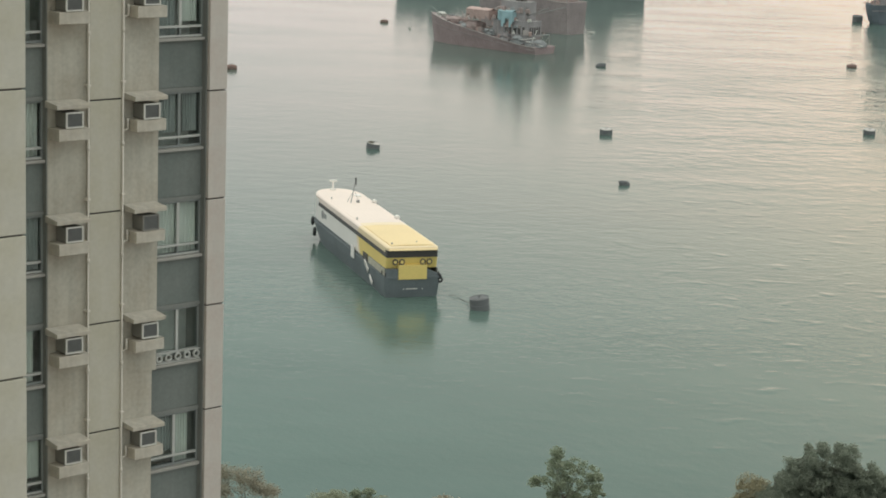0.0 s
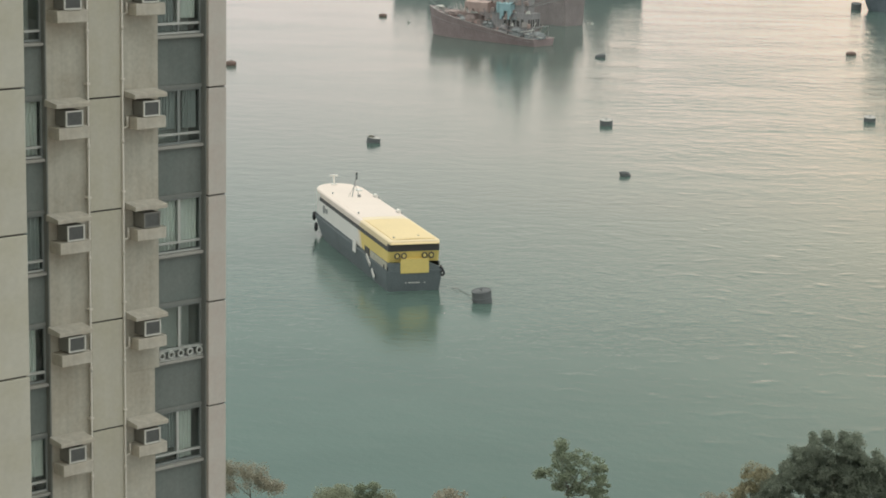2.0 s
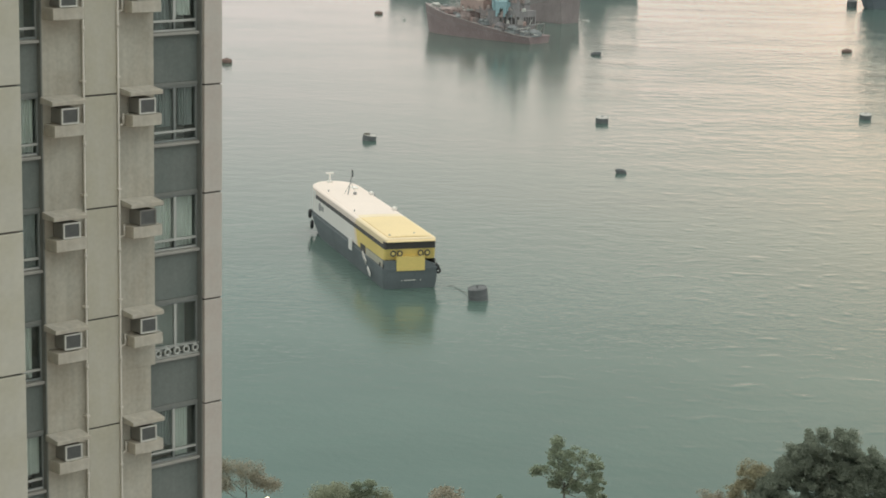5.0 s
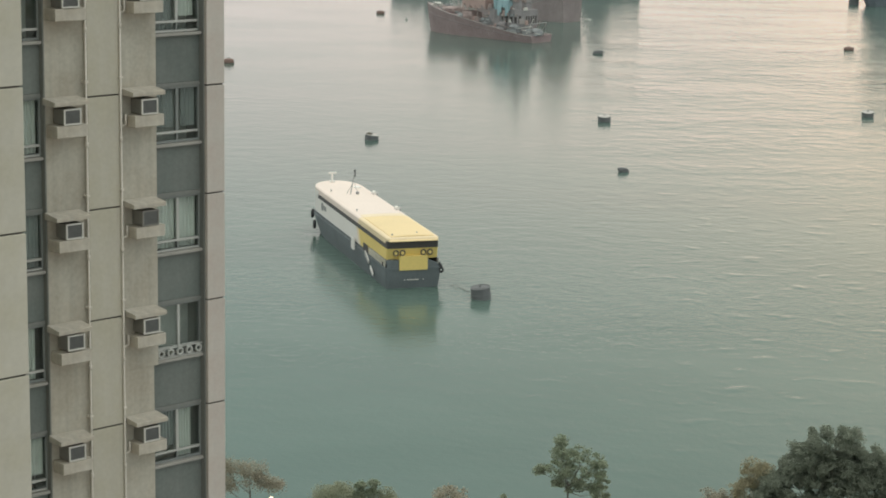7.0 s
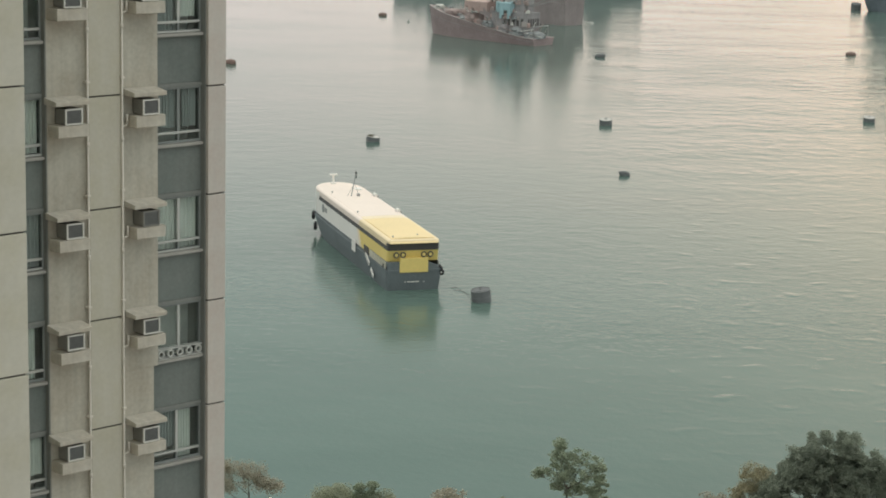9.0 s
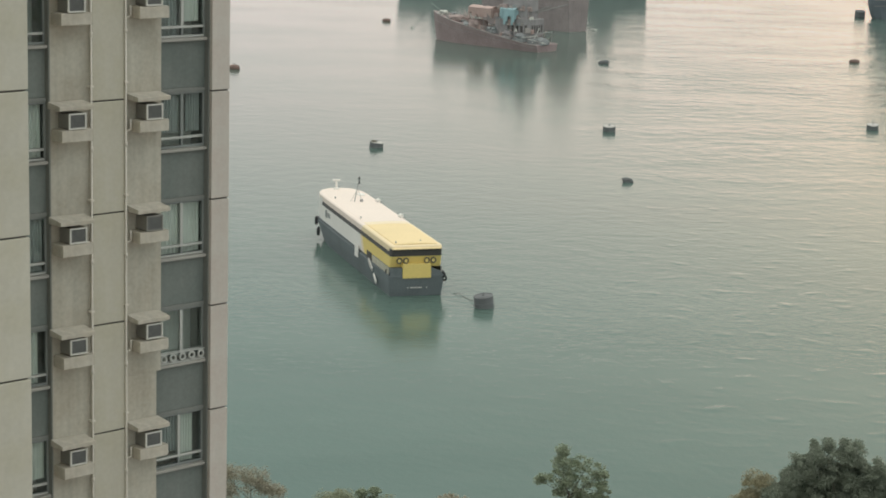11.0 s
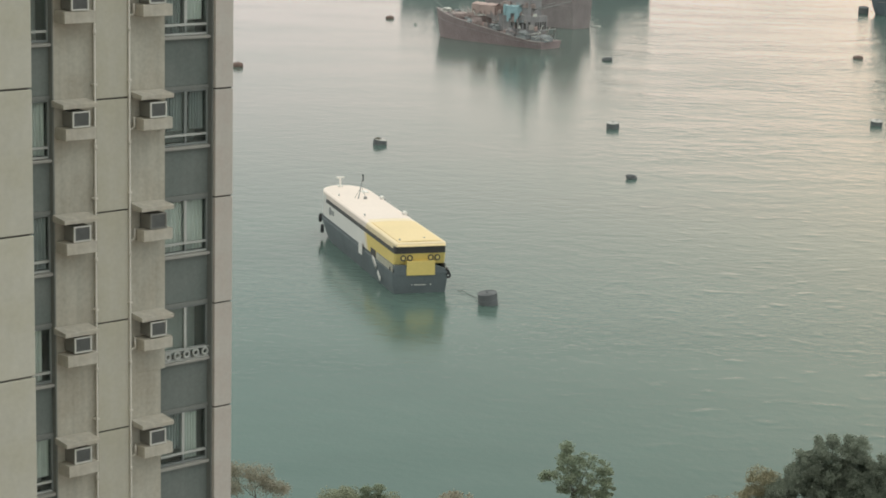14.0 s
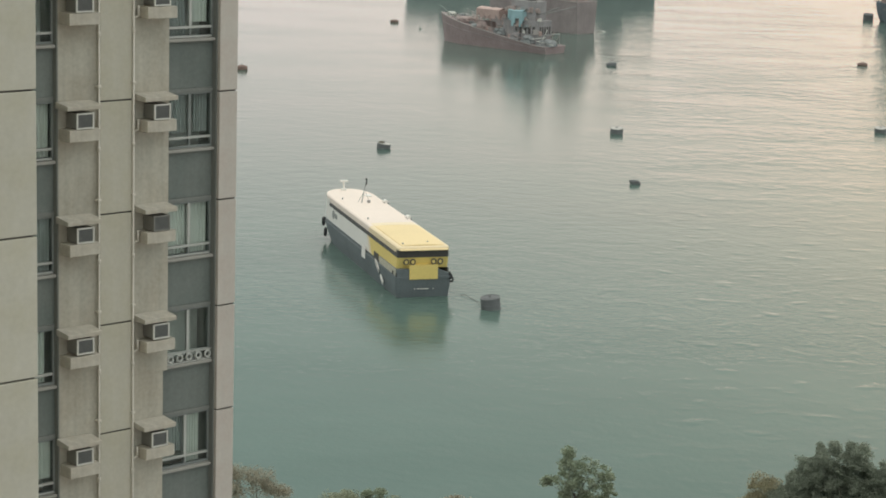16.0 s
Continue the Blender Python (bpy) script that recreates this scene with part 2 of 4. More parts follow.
CABIN_GREY = material("weathered_hazed_cabin", (0.32, 0.302, 0.302), 0.85, 0.3, 1.2, grime=0.8, spots=(0.21, 0.20, 0.20))
TARP_BLUE = material("turquoise_tarpaulin", (0.32, 0.47, 0.50), 0.85, 0.25, 1.5)
NET = material("heaped_net", (0.29, 0.305, 0.305), 0.95, 0.4, 3)
TIMBER = material("grey_timber", (0.36, 0.33, 0.31), 0.9, 0.25, 2)
BOAT_BLUE = material("dark_blue_hull", (0.14, 0.165, 0.185), 0.7, 0.25, 1)
BARK = material("tree_bark", (0.10, 0.085, 0.065), 0.95, 0.3, 4, 0.02)


def leaf_material(name, base):
    m = bpy.data.materials.new(name)
    m.use_nodes = True
    n, k = m.node_tree.nodes, m.node_tree.links
    p = n["Principled BSDF"]
    p.inputs["Roughness"].default_value, p.inputs["Specular IOR Level"].default_value = 0.7, 0.25
    geo = n.new("ShaderNodeNewGeometry")
    ramp = n.new("ShaderNodeValToRGB")
    ramp.color_ramp.elements[0].color = (*[c * 0.90 for c in base], 1)
    ramp.color_ramp.elements[1].color = (*[c * 1.10 for c in base], 1)
    k.new(geo.outputs["Random Per Island"], ramp.inputs["Fac"])
    k.new(ramp.outputs["Color"], p.inputs["Base Color"])
    thin = n.new("ShaderNodeBsdfTranslucent")
    k.new(ramp.outputs["Color"], thin.inputs["Color"])
    mix = n.new("ShaderNodeAddShader")
    k.new(p.outputs[0], mix.inputs[0])
    k.new(thin.outputs[0], mix.inputs[1])
    k.new(mix.outputs[0], n["Material Output"].inputs["Surface"])
    return m


# leaf colours are raised above plain foliage to carry distance haze
LEAF_GREEN = leaf_material("leaf_mid_green", (0.152, 0.174, 0.122))
LEAF_DARK = leaf_material("leaf_dark_green", (0.122, 0.138, 0.106))
LEAF_BROWN = leaf_material("leaf_olive_brown", (0.190, 0.178, 0.138))
LEAF_YELLOW = leaf_material("leaf_yellow_green", (0.178, 0.165, 0.108))
LEAF_LIGHT = leaf_material("leaf_light_green", (0.168, 0.180, 0.128))


# ---- mesh helpers ----
def finish(name, bm, mat, parent=None, smooth=False, bevel=0.0):
    if bevel:
        bmesh.ops.bevel(bm, geom=list(bm.edges), offset=bevel, segments=2, affect="EDGES", profile=0.6)
    me = bpy.data.meshes.new(name)
    bm.to_mesh(me)
    bm.free()
    me.materials.append(mat)
    if smooth:
        for f in me.polygons:
            f.use_smooth = True
    ob = new(name, me)
    ob.parent = parent
    return ob


def part(name, bm, mat, parent, label="", smooth=False, bevel=0.0):
    ob = finish(name, bm, mat, parent, smooth, bevel)
    return tagged(ob, label) if label else ob


def shared(name, mesh, parent, m):
    """One more piece on a mesh that exists."""
    ob = new(name, mesh)
    ob.parent = parent
    ob.matrix_basis = m
    return ob


def empty(name, m, label, category, group="", kind=""):
    ob = new(name)
    ob.matrix_basis = m
    return tagged(ob, label, category, group, kind)


def add_box(bm, x0, x1, y0, y1, z0, z1, m=None):
    v = bmesh.ops.create_cube(bm, size=1)["verts"]
    for p in v:
        p.co = Vector((x0 + (p.co.x + 0.5) * (x1 - x0), y0 + (p.co.y + 0.5) * (y1 - y0), z0 + (p.co.z + 0.5) * (z1 - z0)))
        if m:
            p.co = m @ p.co
    return v


def box(x0, x1, y0, y1, z0, z1, m=None):
    bm = bmesh.new()
    add_box(bm, x0, x1, y0, y1, z0, z1, m)
    return bm


def add_rod(bm, a, b, r, r2=None, sides=10):
    a, b = Vector(a), Vector(b)
    m = Matrix.Translation((a + b) / 2) @ (b - a).to_track_quat("Z", "Y").to_matrix().to_4x4()
    bmesh.ops.create_cone(bm, cap_ends=True, segments=sides, radius1=r, radius2=r if r2 is None else r2, depth=(b - a).length, matrix=m)


def rod(a, b, r, r2=None, sides=10):
    bm = bmesh.new()
    add_rod(bm, a, b, r, r2, sides)
    return bm


def add_torus(bm, m, big, small, n=20, k=8):
    rings = []
    for i in range(n):
        a = 2 * math.pi * i / n
        rings.append([bm.verts.new(m @ Vector(((big + small * math.cos(2 * math.pi * j / k)) * math.cos(a),
                                              (big + small * math.cos(2 * math.pi * j / k)) * math.sin(a),
                                              small * math.sin(2 * math.pi * j / k)))) for j in range(k)])
    for i in range(n):
        for j in range(k):
            bm.faces.new((rings[i][j], rings[(i + 1) % n][j], rings[(i + 1) % n][(j + 1) % k], rings[i][(j + 1) % k]))


def torus(m, big, small):
    bm = bmesh.new()
    add_torus(bm, m, big, small)
    return bm


def loft(loops, cap=True):
    """A skin over closed loops of equal length, from the lowest up."""
    bm = bmesh.new()
    rows = [[bm.verts.new(p) for p in loop] for loop in loops]
    n = len(rows[0])
    for a, b in zip(rows, rows[1:]):
        for i in range(n):
            bm.faces.new((a[i], a[(i + 1) % n], b[(i + 1) % n], b[i]))
    if cap:
        bm.faces.new(rows[0][::-1])
        bm.faces.new(rows[-1])
    return bm


# ---- water and land ----
water = finish("water", box(-3500, 3500, -300, 4500, -3.0, 0.0), WATER)
tagged(water, "calm grey-green harbour water with fine ripples", "water", kind="structure")

LAND_EDGE = 164.0
land = finish("ground", box(-3500, 3500, -3500, LAND_EDGE - 0.6, -2.0, 3.0), LAND)
tagged(land, "grey paved promenade ground behind the seawall", "ground", kind="structure")
seawall = finish("seawall", box(-3500, 3500, LAND_EDGE - 0.596, LAND_EDGE, -2.0, 3.35), SEAWALL)
tagged(seawall, "weathered grey stone seawall along the water", "seawall", kind="structure")

# ---- the residential tower ----
STOREY, JOINT_Z = 2.87, 53.12
FLOORS = range(-17, 7)
FACADE = pose(-5.88, 54.5, 0, 0, 0, 43.0)
tower = empty("residential_tower", FACADE, "beige rendered high-rise apartment tower with jointed wall panels", "building")
BASE, TOP = 3.0, JOINT_Z + 7 * STOREY + 0.6
WIDE_BELOW = 45.83


def tower_walls():
    part("core", box(-16, 0.0, 0.90, 13, BASE, TOP), RENDER_WALL, tower)
    part("roof", box(-16.2, 0.2, -0.1, 13.2, TOP + 0.004, TOP + 0.35), ROOFING, tower)
    part("wall", box(-5.30, -4.152, 0.12, 0.90, BASE, TOP), RENDER_WALL, tower)
    part("wall", box(-3.168, -2.00, 0.12, 0.90, WIDE_BELOW, TOP), RENDER_WALL, tower)
    part("wall", box(-3.168, -2.14, 0.12, 0.90, BASE, WIDE_BELOW - 0.004), RENDER_WALL, tower)
    part("joint_backing", box(-4.12, -3.20, 0.05, 0.90, BASE, TOP), JOINT, tower)
    part("joint_backing", box(-0.45, 0.065, 0.05, 0.90, BASE, TOP), JOINT, tower)
    part("recess_lining", box(-0.52, -0.484, 0.10, 0.90, BASE, TOP), RECESS, tower)
    part("recess_lining", box(-5.34, -5.304, 0.12, 0.90, BASE, TOP), RECESS, tower)
    part("recess_wall", box(-16, -7.4, 0.3, 0.90, BASE, TOP), RENDER_WALL, tower)
    mid = bpy.data.meshes.new("panel")
    bm = box(-4.15, -3.17, 0.0, 0.9, 0.022, STOREY - 0.022)
    bmesh.ops.bevel(bm, geom=list(bm.edges), offset=0.012, segments=1, affect="EDGES")
    bm.to_mesh(mid)
    bm.free()
    mid.materials.append(PANEL_WALL)
    pier = bpy.data.meshes.new("pier_panel")
    bm = box(-0.48, 0.095, 0.0, 0.9, 0.022, STOREY - 0.022)
    bmesh.ops.bevel(bm, geom=list(bm.edges), offset=0.012, segments=1, affect="EDGES")
    bm.to_mesh(pier)
    bm.free()
    pier.materials.append(PIER_WALL)
    for k in FLOORS:
        shared("panel", mid, tower, pose(0, 0, JOINT_Z - 0.04 + k * STOREY))
        shared("pier_panel", pier, tower, pose(0, 0, JOINT_Z + k * STOREY))


def wing():
    w = empty("tower_wing", FACADE, "nearer beige rendered wing of the apartment tower", "building")
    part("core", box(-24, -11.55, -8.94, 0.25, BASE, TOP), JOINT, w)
    part("roof", box(-24.1, -11.4, -9.1, 0.25, TOP + 0.004, TOP + 0.35), ROOFING, w)
    me = bpy.data.meshes.new("panel")
    bm = box(-17.4, -11.5, -9.0, 0.2, 0.02, STOREY - 0.02)
    bmesh.ops.bevel(bm, geom=list(bm.edges), offset=0.012, segments=1, affect="EDGES")
    bm.to_mesh(me)
    bm.free()
    me.materials.append(PANEL_WALL)
    me2 = bpy.data.meshes.new("panel")
    bm = box(-24, -17.44, -9.0, 0.2, 0.02, STOREY - 0.02)
    bm.to_mesh(me2)
    bm.free()
    me2.materials.append(PANEL_WALL)
    for k in FLOORS:
        shared("panel", me, w, pose(0, 0, 54.82 - STOREY + k * STOREY))
        shared("panel", me2, w, pose(0, 0, 54.82 - STOREY + k * STOREY))


def drainpipe(x, z_shift, spur_z=None):
    p = empty("drainpipe", FACADE @ pose(x, -0.04, 0), "slim beige drainpipe clipped to the rendered wall", "drainpipe", "drainpipes of the tower")
    part("pipe", rod((0, 0, BASE), (0, 0, TOP), 0.028, sides=12), PIPE, p, smooth=True)
    clip = None
    for k in FLOORS:
        if clip is None:
            clip = part("clip", box(-0.05, 0.05, -0.045, 0.14, -0.025, 0.025), PIPE, p, bevel=0.008)
            clip.matrix_basis = pose(0, 0, JOINT_Z + z_shift + k * STOREY)
            sock = part("socket", rod((0, 0, -0.06), (0, 0, 0.06), 0.040, sides=12), PIPE, p, smooth=True)
            sock.matrix_basis = pose(0, 0, JOINT_Z + z_shift + 1.3 + k * STOREY)
        else:
            shared("clip", clip.data, p, pose(0, 0, JOINT_Z + z_shift + k * STOREY))
            shared("socket", sock.data, p, pose(0, 0, JOINT_Z + z_shift + 1.3 + k * STOREY))
    spur = None
    for k in FLOORS if spur_z else ():          # condensate spurs from the trays
        if spur is None:
            bm = rod((0, 0, -0.16), (0.13, -0.02, -0.10), 0.022, sides=8)
            add_rod(bm, (0.13, -0.02, -0.12), (0.13, -0.02, 0.16), 0.028, sides=8)
            spur = part("drain_spur", bm, PIPE, p, smooth=True)
            spur.matrix_basis = pose(0, 0, spur_z + k * STOREY)
        else:
            shared("drain_spur", spur.data, p, pose(0, 0, spur_z + k * STOREY))


def window_bay(x0, x1, k, sill_z, seed, grille=False, drawn=None, low_x0=None):
    """One storey of a window bay: window with two lights above a transom, sill, lintel, and a grey-green panel below."""
    rng = random.Random(seed)
    y, w = 0.32, part("window", box(x0, x1, 0.86, 0.88, sill_z + 0.05, sill_z + 1.52), ROOM, tower)
    z0, z1, tr = sill_z + 0.06, sill_z + 1.52, sill_z + 0.33
    mx = x0 + (x1 - x0) * 0.52
    bm = bmesh.new()
    for a, b, c, d in ((x0, x1, z0, z0 + 0.06), (x0, x1, z1 - 0.06, z1), (x0, x0 + 0.05, z0 + 0.06, z1 - 0.06), (x1 - 0.05, x1, z0 + 0.06, z1 - 0.06),
                       (mx - 0.025, mx + 0.025, z0 + 0.06, tr - 0.03)):
        add_box(bm, a, b, y - 0.04, y + 0.05, c, d)
    part("window_frame", bm, FRAME_PAINT, w)
    part("transom", box(x0 + 0.05, x1 - 0.05, y - 0.045, y + 0.05, tr - 0.03, tr + 0.03), ALU, w, "pale aluminium transom rail")
    part("mullion", box(mx - 0.04, mx + 0.04, y - 0.042, y + 0.05, tr + 0.03, z1 - 0.06), ALU if seed < 250 and (grille or seed % 2) else FRAME_PAINT, w)
    if seed % 3 != 1:
        part("bottom_rail", box(x0 + 0.05, x1 - 0.05, y - 0.052, y - 0.042, z0 + 0.005, z0 + 0.05), ALU, w)
    for a, b, c, d in ((x0 + 0.05, mx - 0.04, tr + 0.03, z1 - 0.06), (mx + 0.04, x1 - 0.05, tr + 0.03, z1 - 0.06), (x0 + 0.05, mx - 0.025, z0 + 0.06, tr - 0.03), (mx + 0.025, x1 - 0.05, z0 + 0.06, tr - 0.03)):
        pane = part("pane", box(a, b, y, y + 0.008, c, d), GLASS, w)
        pane.visible_shadow = False
    # curtains hang behind the glass in folds
    for a, b in ((x0 + 0.06, mx - 0.02), (mx + 0.02, x1 - 0.06)):
        if (rng.random() < 0.9 if drawn is None else drawn > 0):
            span = (b - a) * (rng.uniform(0.65, 1.0) if drawn is None else drawn)
            if rng.random() < 0.5:
                a = b - span
            n = 18
            pts = [(a + span * i / n, 0.42 + 0.03 * math.sin(i * 2.2 + seed)) for i in range(n + 1)]
            bm = bmesh.new()
            low = sill_z + rng.choice((0.12, 0.45))
            lo = [bm.verts.new((px, py, low)) for px, py in pts]
            hi = [bm.verts.new((px, py, z1 - 0.05)) for px, py in pts]
            for i in range(n):
                bm.faces.new((lo[i], lo[i + 1], hi[i + 1], hi[i]))
            part("curtain", bm, CURTAIN if (rng.random() < 0.6 or drawn == 1.0) else CURTAIN_DARK, w)
    part("window_sill", box(x0 - 0.0, x1 + 0.0, 0.16, 0.45, sill_z - 0.03, sill_z + 0.05), SILL, w, bevel=0.012)
    part("lintel", box(x0, x1, 0.24, 0.86, sill_z + 1.52, sill_z + 1.62), RECESS, w)
    part("spandrel", box(x0 if low_x0 is None else low_x0, x1, 0.28, 0.86, sill_z - STOREY + 1.625, sill_z - 0.034), SPANDREL, w, "dark grey-green wall panel")
    if grille:
        bm = bmesh.new()
        for gz in (sill_z + 0.08, sill_z + 0.34):
            add_box(bm, x0 + 0.02, x1 - 0.02, 0.17, 0.20, gz - 0.015, gz + 0.015)
        n = 5
        for i in range(n):
            add_torus(bm, pose(x0 + 0.14 + (x1 - x0 - 0.28) * i / (n - 1), 0.185, sill_z + 0.21, 90), 0.085, 0.034, 14, 6)
        part("balustrade", bm, ALU, w, "low metal grille of rings")


def air_conditioner(x, z):
    """Window unit on its concrete tray, in the gap under a hood."""
    a = empty("air_conditioner", FACADE @ pose(x, 0, z), "window air conditioner with a white front frame on a concrete tray", "air conditioner", "air conditioners of the tower")
    part("casing", box(-0.245, 0.245, -0.33, 0.118, -0.225, 0.160), AC_BODY, a, "dark grimy metal casing", bevel=0.015)
    bm = bmesh.new()
    for c in ((-0.25, 0.25, 0.13, 0.168), (-0.25, 0.25, -0.230, -0.192), (-0.25, -0.212, -0.192, 0.13), (0.212, 0.25, -0.192, 0.13)):
        add_box(bm, c[0], c[1], -0.372, -0.332, c[2], c[3])
    part("front_frame", bm, AC_FRAME, a, "off-white front frame")
    bm = bmesh.new()
    add_box(bm, -0.212, 0.212, -0.340, -0.331, -0.192, 0.13)
    for i in range(8):
        add_box(bm, -0.212, 0.212, -0.356, -0.341, -0.180 + i * 0.039, -0.167 + i * 0.039)
    part("grille", bm, AC_GRILLE, a)
    return a


def ledges(x, z):
    me_hood = loft([[(-0.54, 0.115, 0.25), (0.45, 0.115, 0.25), (0.45, -0.44, 0.25), (-0.54, -0.44, 0.25)],
                    [(-0.54, 0.115, 0.43), (0.45, 0.115, 0.43), (0.45, -0.44, 0.36), (-0.54, -0.44, 0.36)]])
    hood = part("hood", me_hood, CONCRETE, tower, "stained concrete hood", bevel=0.015)
    tray = part("tray", box(-0.44, 0.45, -0.38, 0.115, -0.545, -0.245), CONCRETE, tower, "stained concrete tray", bevel=0.02)
    hood.matrix_basis = tray.matrix_basis = pose(x, 0, z)
    return hood, tray


AC_LEFT, AC_RIGHT = (-4.84, 52.72), (-2.55, 52.80)
tower_walls()
wing()
drainpipe(-4.215, 0.35)
drainpipe(-3.19, 0.40, 52.42)
first_ac = hood = tray = None
for k in FLOORS:
    for x, z in (AC_LEFT, AC_RIGHT):
        zk = z + k * STOREY
        if first_ac is None:
            first_ac = air_conditioner(x, zk)
            hood, tray = ledges(x, zk)
        else:
            made = copy_thing(first_ac, FACADE @ pose(x + random.uniform(-0.02, 0.02), random.uniform(-0.05, 0.02), zk + (0.03 if k == -2 else 0.0)))
            if (k, x) in ((-1, AC_RIGHT[0]), (3, AC_LEFT[0])):
                tagged(made, "window air conditioner with a dark grimy front on a concrete tray")
                for piece in made.children:
                    if piece.name.startswith("front_frame"):
                        piece.data = piece.data.copy()
                        piece.data.materials[0] = AC_BODY
                        tagged(piece, "dark grimy front frame")
            shared("hood", hood.data, tower, pose(x, 0, zk))
            shared("tray", tray.data, tower, pose(x, 0, zk))
    window_bay(-2.0 if k > -3 else -2.14, -0.522, k, 51.60 + k * STOREY, 100 + k, grille=(k == -2), low_x0=-2.14 if k == -2 else None, drawn={-1: 1.0, -2: 0.0, -3: 0.7, 0: 0.75, 1: 0.95}.get(k))
    window_bay(-7.4, -5.342, k, 51.62 + k * STOREY, 300 + k)


# ---- the ferry ----
def outline(x0, x1, half, nose, z, tail=0.3, n=10, power=2.4, nose_half=None):
    """A boat's plan at one height: square stern with small rounded corners, rounded bow of length nose."""
    pts = []
    for i in range(n + 1):                       # starboard side forward to the bow tip
        a = math.pi / 2 * i / n
        pts.append((x1 - nose + nose * math.sin(a) ** (2 / power), -half * max(0.0, math.cos(a)) ** (2 / power), z))
    port = [(x, -y, z) for x, y, z in pts[-2::-1]]
    stern = []
    for i in range(4):
        a = math.pi / 2 * i / 3
        stern.append((x0 + tail - tail * math.sin(a), half - tail + tail * math.cos(a), z))
    star = [(x, -y, z) for x, y, z in stern[::-1]]
    return pts + port + stern + star


def cut_loop(loop, x, keep_aft):
    """The part of a loop aft or forward of x (clamped)."""
    return [((min(p[0], x) if keep_aft else max(p[0], x)), p[1], p[2]) for p in loop]


FERRY = pose(-3.92, 266.9, 0, 0, 0, 107.1) @ Matrix.Diagonal((1.0, 0.94, 1.0, 1.0))
ferry = empty("ferry", FERRY, "moored white and yellow passenger ferry with a black hull", "ferry")


def build_ferry():
    L, B, SPLIT = 44.8, 3.60, 14.6
    hull = part("hull", loft([outline(0.4, 41.5, 3.0, 12, -1.2), outline(0.0, 42.2, 3.75, 10, 0.0), outline(-0.2, 43.6, 3.95, 8, 1.6), outline(-0.3, 44.6, 4.0, 6.5, 2.8)]), HULL_BLACK, ferry, "black painted hull")
    part("rubbing_strake", loft([outline(-0.34, 44.65, 4.04, 6.5, 2.5), outline(-0.34, 44.65, 4.04, 6.5, 2.75)]), HULL_BLACK, hull)
    # the bar of the unreadable name on the stern
    for y0, y1 in ((1.30, 1.15), (0.88, 0.48), (0.41, -0.07), (-0.14, -0.77), (-1.40, -1.55)):
        part("name_bar", box(-0.29, -0.215, min(y0, y1), max(y0, y1), 1.08, 1.20), AC_FRAME, hull, "white lettering bar")
    side_lo, side_hi, band_hi, aft_top = 3.12, 5.28, 6.25, 3.80
    # bow and middle part: black dado under the white side
    part("lower_side", loft([cut_loop(outline(0.0, 44.3, 3.72, 6.2, 2.804), 9.4, False), cut_loop(outline(0.0, 44.5, 3.72, 6.2, side_lo), 9.4, False)]), HULL_BLACK, ferry)
    part("white_side", loft([cut_loop(outline(0, 44.5, 3.74, 6.2, side_lo), SPLIT - 0.8, False), cut_loop(outline(0, 44.3, 3.70, 6.2, side_hi), SPLIT + 0.8, False)]), WHITE_PAINT, ferry, "white painted side")
    part("yellow_side", loft([cut_loop(outline(0.5, 44.5, 3.74, 6.2, aft_top), SPLIT - 0.26, True), cut_loop(outline(0.1, 44.3, 3.70, 6.2, side_hi), SPLIT + 0.79, True)]), YELLOW_PAINT, ferry, "yellow painted side")
    part("yellow_side", box(9.4, SPLIT - 0.82, -3.74, 3.74, side_lo, aft_top - 0.004), YELLOW_PAINT, ferry)
    # aft deck under the overhang
    part("aft_bulkhead", box(4.5, 9.396, -3.3, 3.3, 2.804, aft_top - 0.004), DECK_GREY, ferry, "grey aft bulkhead in shade")
    for y in (-1, 1):
        screen = part("aft_side_panel", box(0.4, 8.9, y * 3.74 - 0.05, y * 3.74 + 0.05, 2.804, aft_top - 0.06), DECK_GREY, ferry, "pale slatted screen along the aft deck")
        for i in range(9):
            part("slat", box(0.5, 8.8, y * 3.815 - 0.022, y * 3.815 + 0.022, 2.85 + i * 0.099, 2.92 + i * 0.099), SCREEN_PALE, screen)
        for i in range(5):
            part("screen_post", box(0.44 + i * 2.08, 0.52 + i * 2.08, y * 3.855 - 0.02, y * 3.855 + 0.02, 2.83, aft_top - 0.06), SCREEN_PALE, screen)
    part("stern_panel", box(-0.40, 0.5, -2.04, 2.04, 2.42, 4.3), YELLOW_PAINT, ferry, "yellow stern panel", bevel=0.04)
    part("stern_bulwark", box(-0.24, 0.3, 2.044, 3.80, 2.804, aft_top - 0.01), HULL_BLACK, ferry)
    part("stern_bulwark", loft([[(-0.24, -3.95, 2.804), (0.3, -3.95, 2.804), (0.3, -2.044, 2.804), (-0.24, -2.044, 2.804)], [(-0.24, -3.75, 3.1), (0.3, -3.75, 3.1), (0.3, -2.044, aft_top), (-0.24, -2.044, aft_top)]]), HULL_BLACK, ferry)
    part("stern_house", box(0.504, 4.4, -1.9, 1.9, 2.804, aft_top - 0.01), YELLOW_PAINT, ferry)
    for y in (2.46, 1.50, -1.50, -2.46):
        part("tyre_fender", torus(pose(0.0, y, 4.70, 0, 90, 0), 0.33, 0.10), RING_GREY, ferry, "dark grey ring", smooth=True)
        part("fender_hub", rod((-0.03, y, 4.70), (0.3, y, 4.70), 0.23, sides=16), YELLOW_PAINT, ferry)
    for y in (3.85, -3.85):
        for z in (3.05,):
            for x in (-0.1, 1.6):
                part("bollard", rod((x, y, 2.79), (x, y, 3.3), 0.12), RUBBER, ferry)
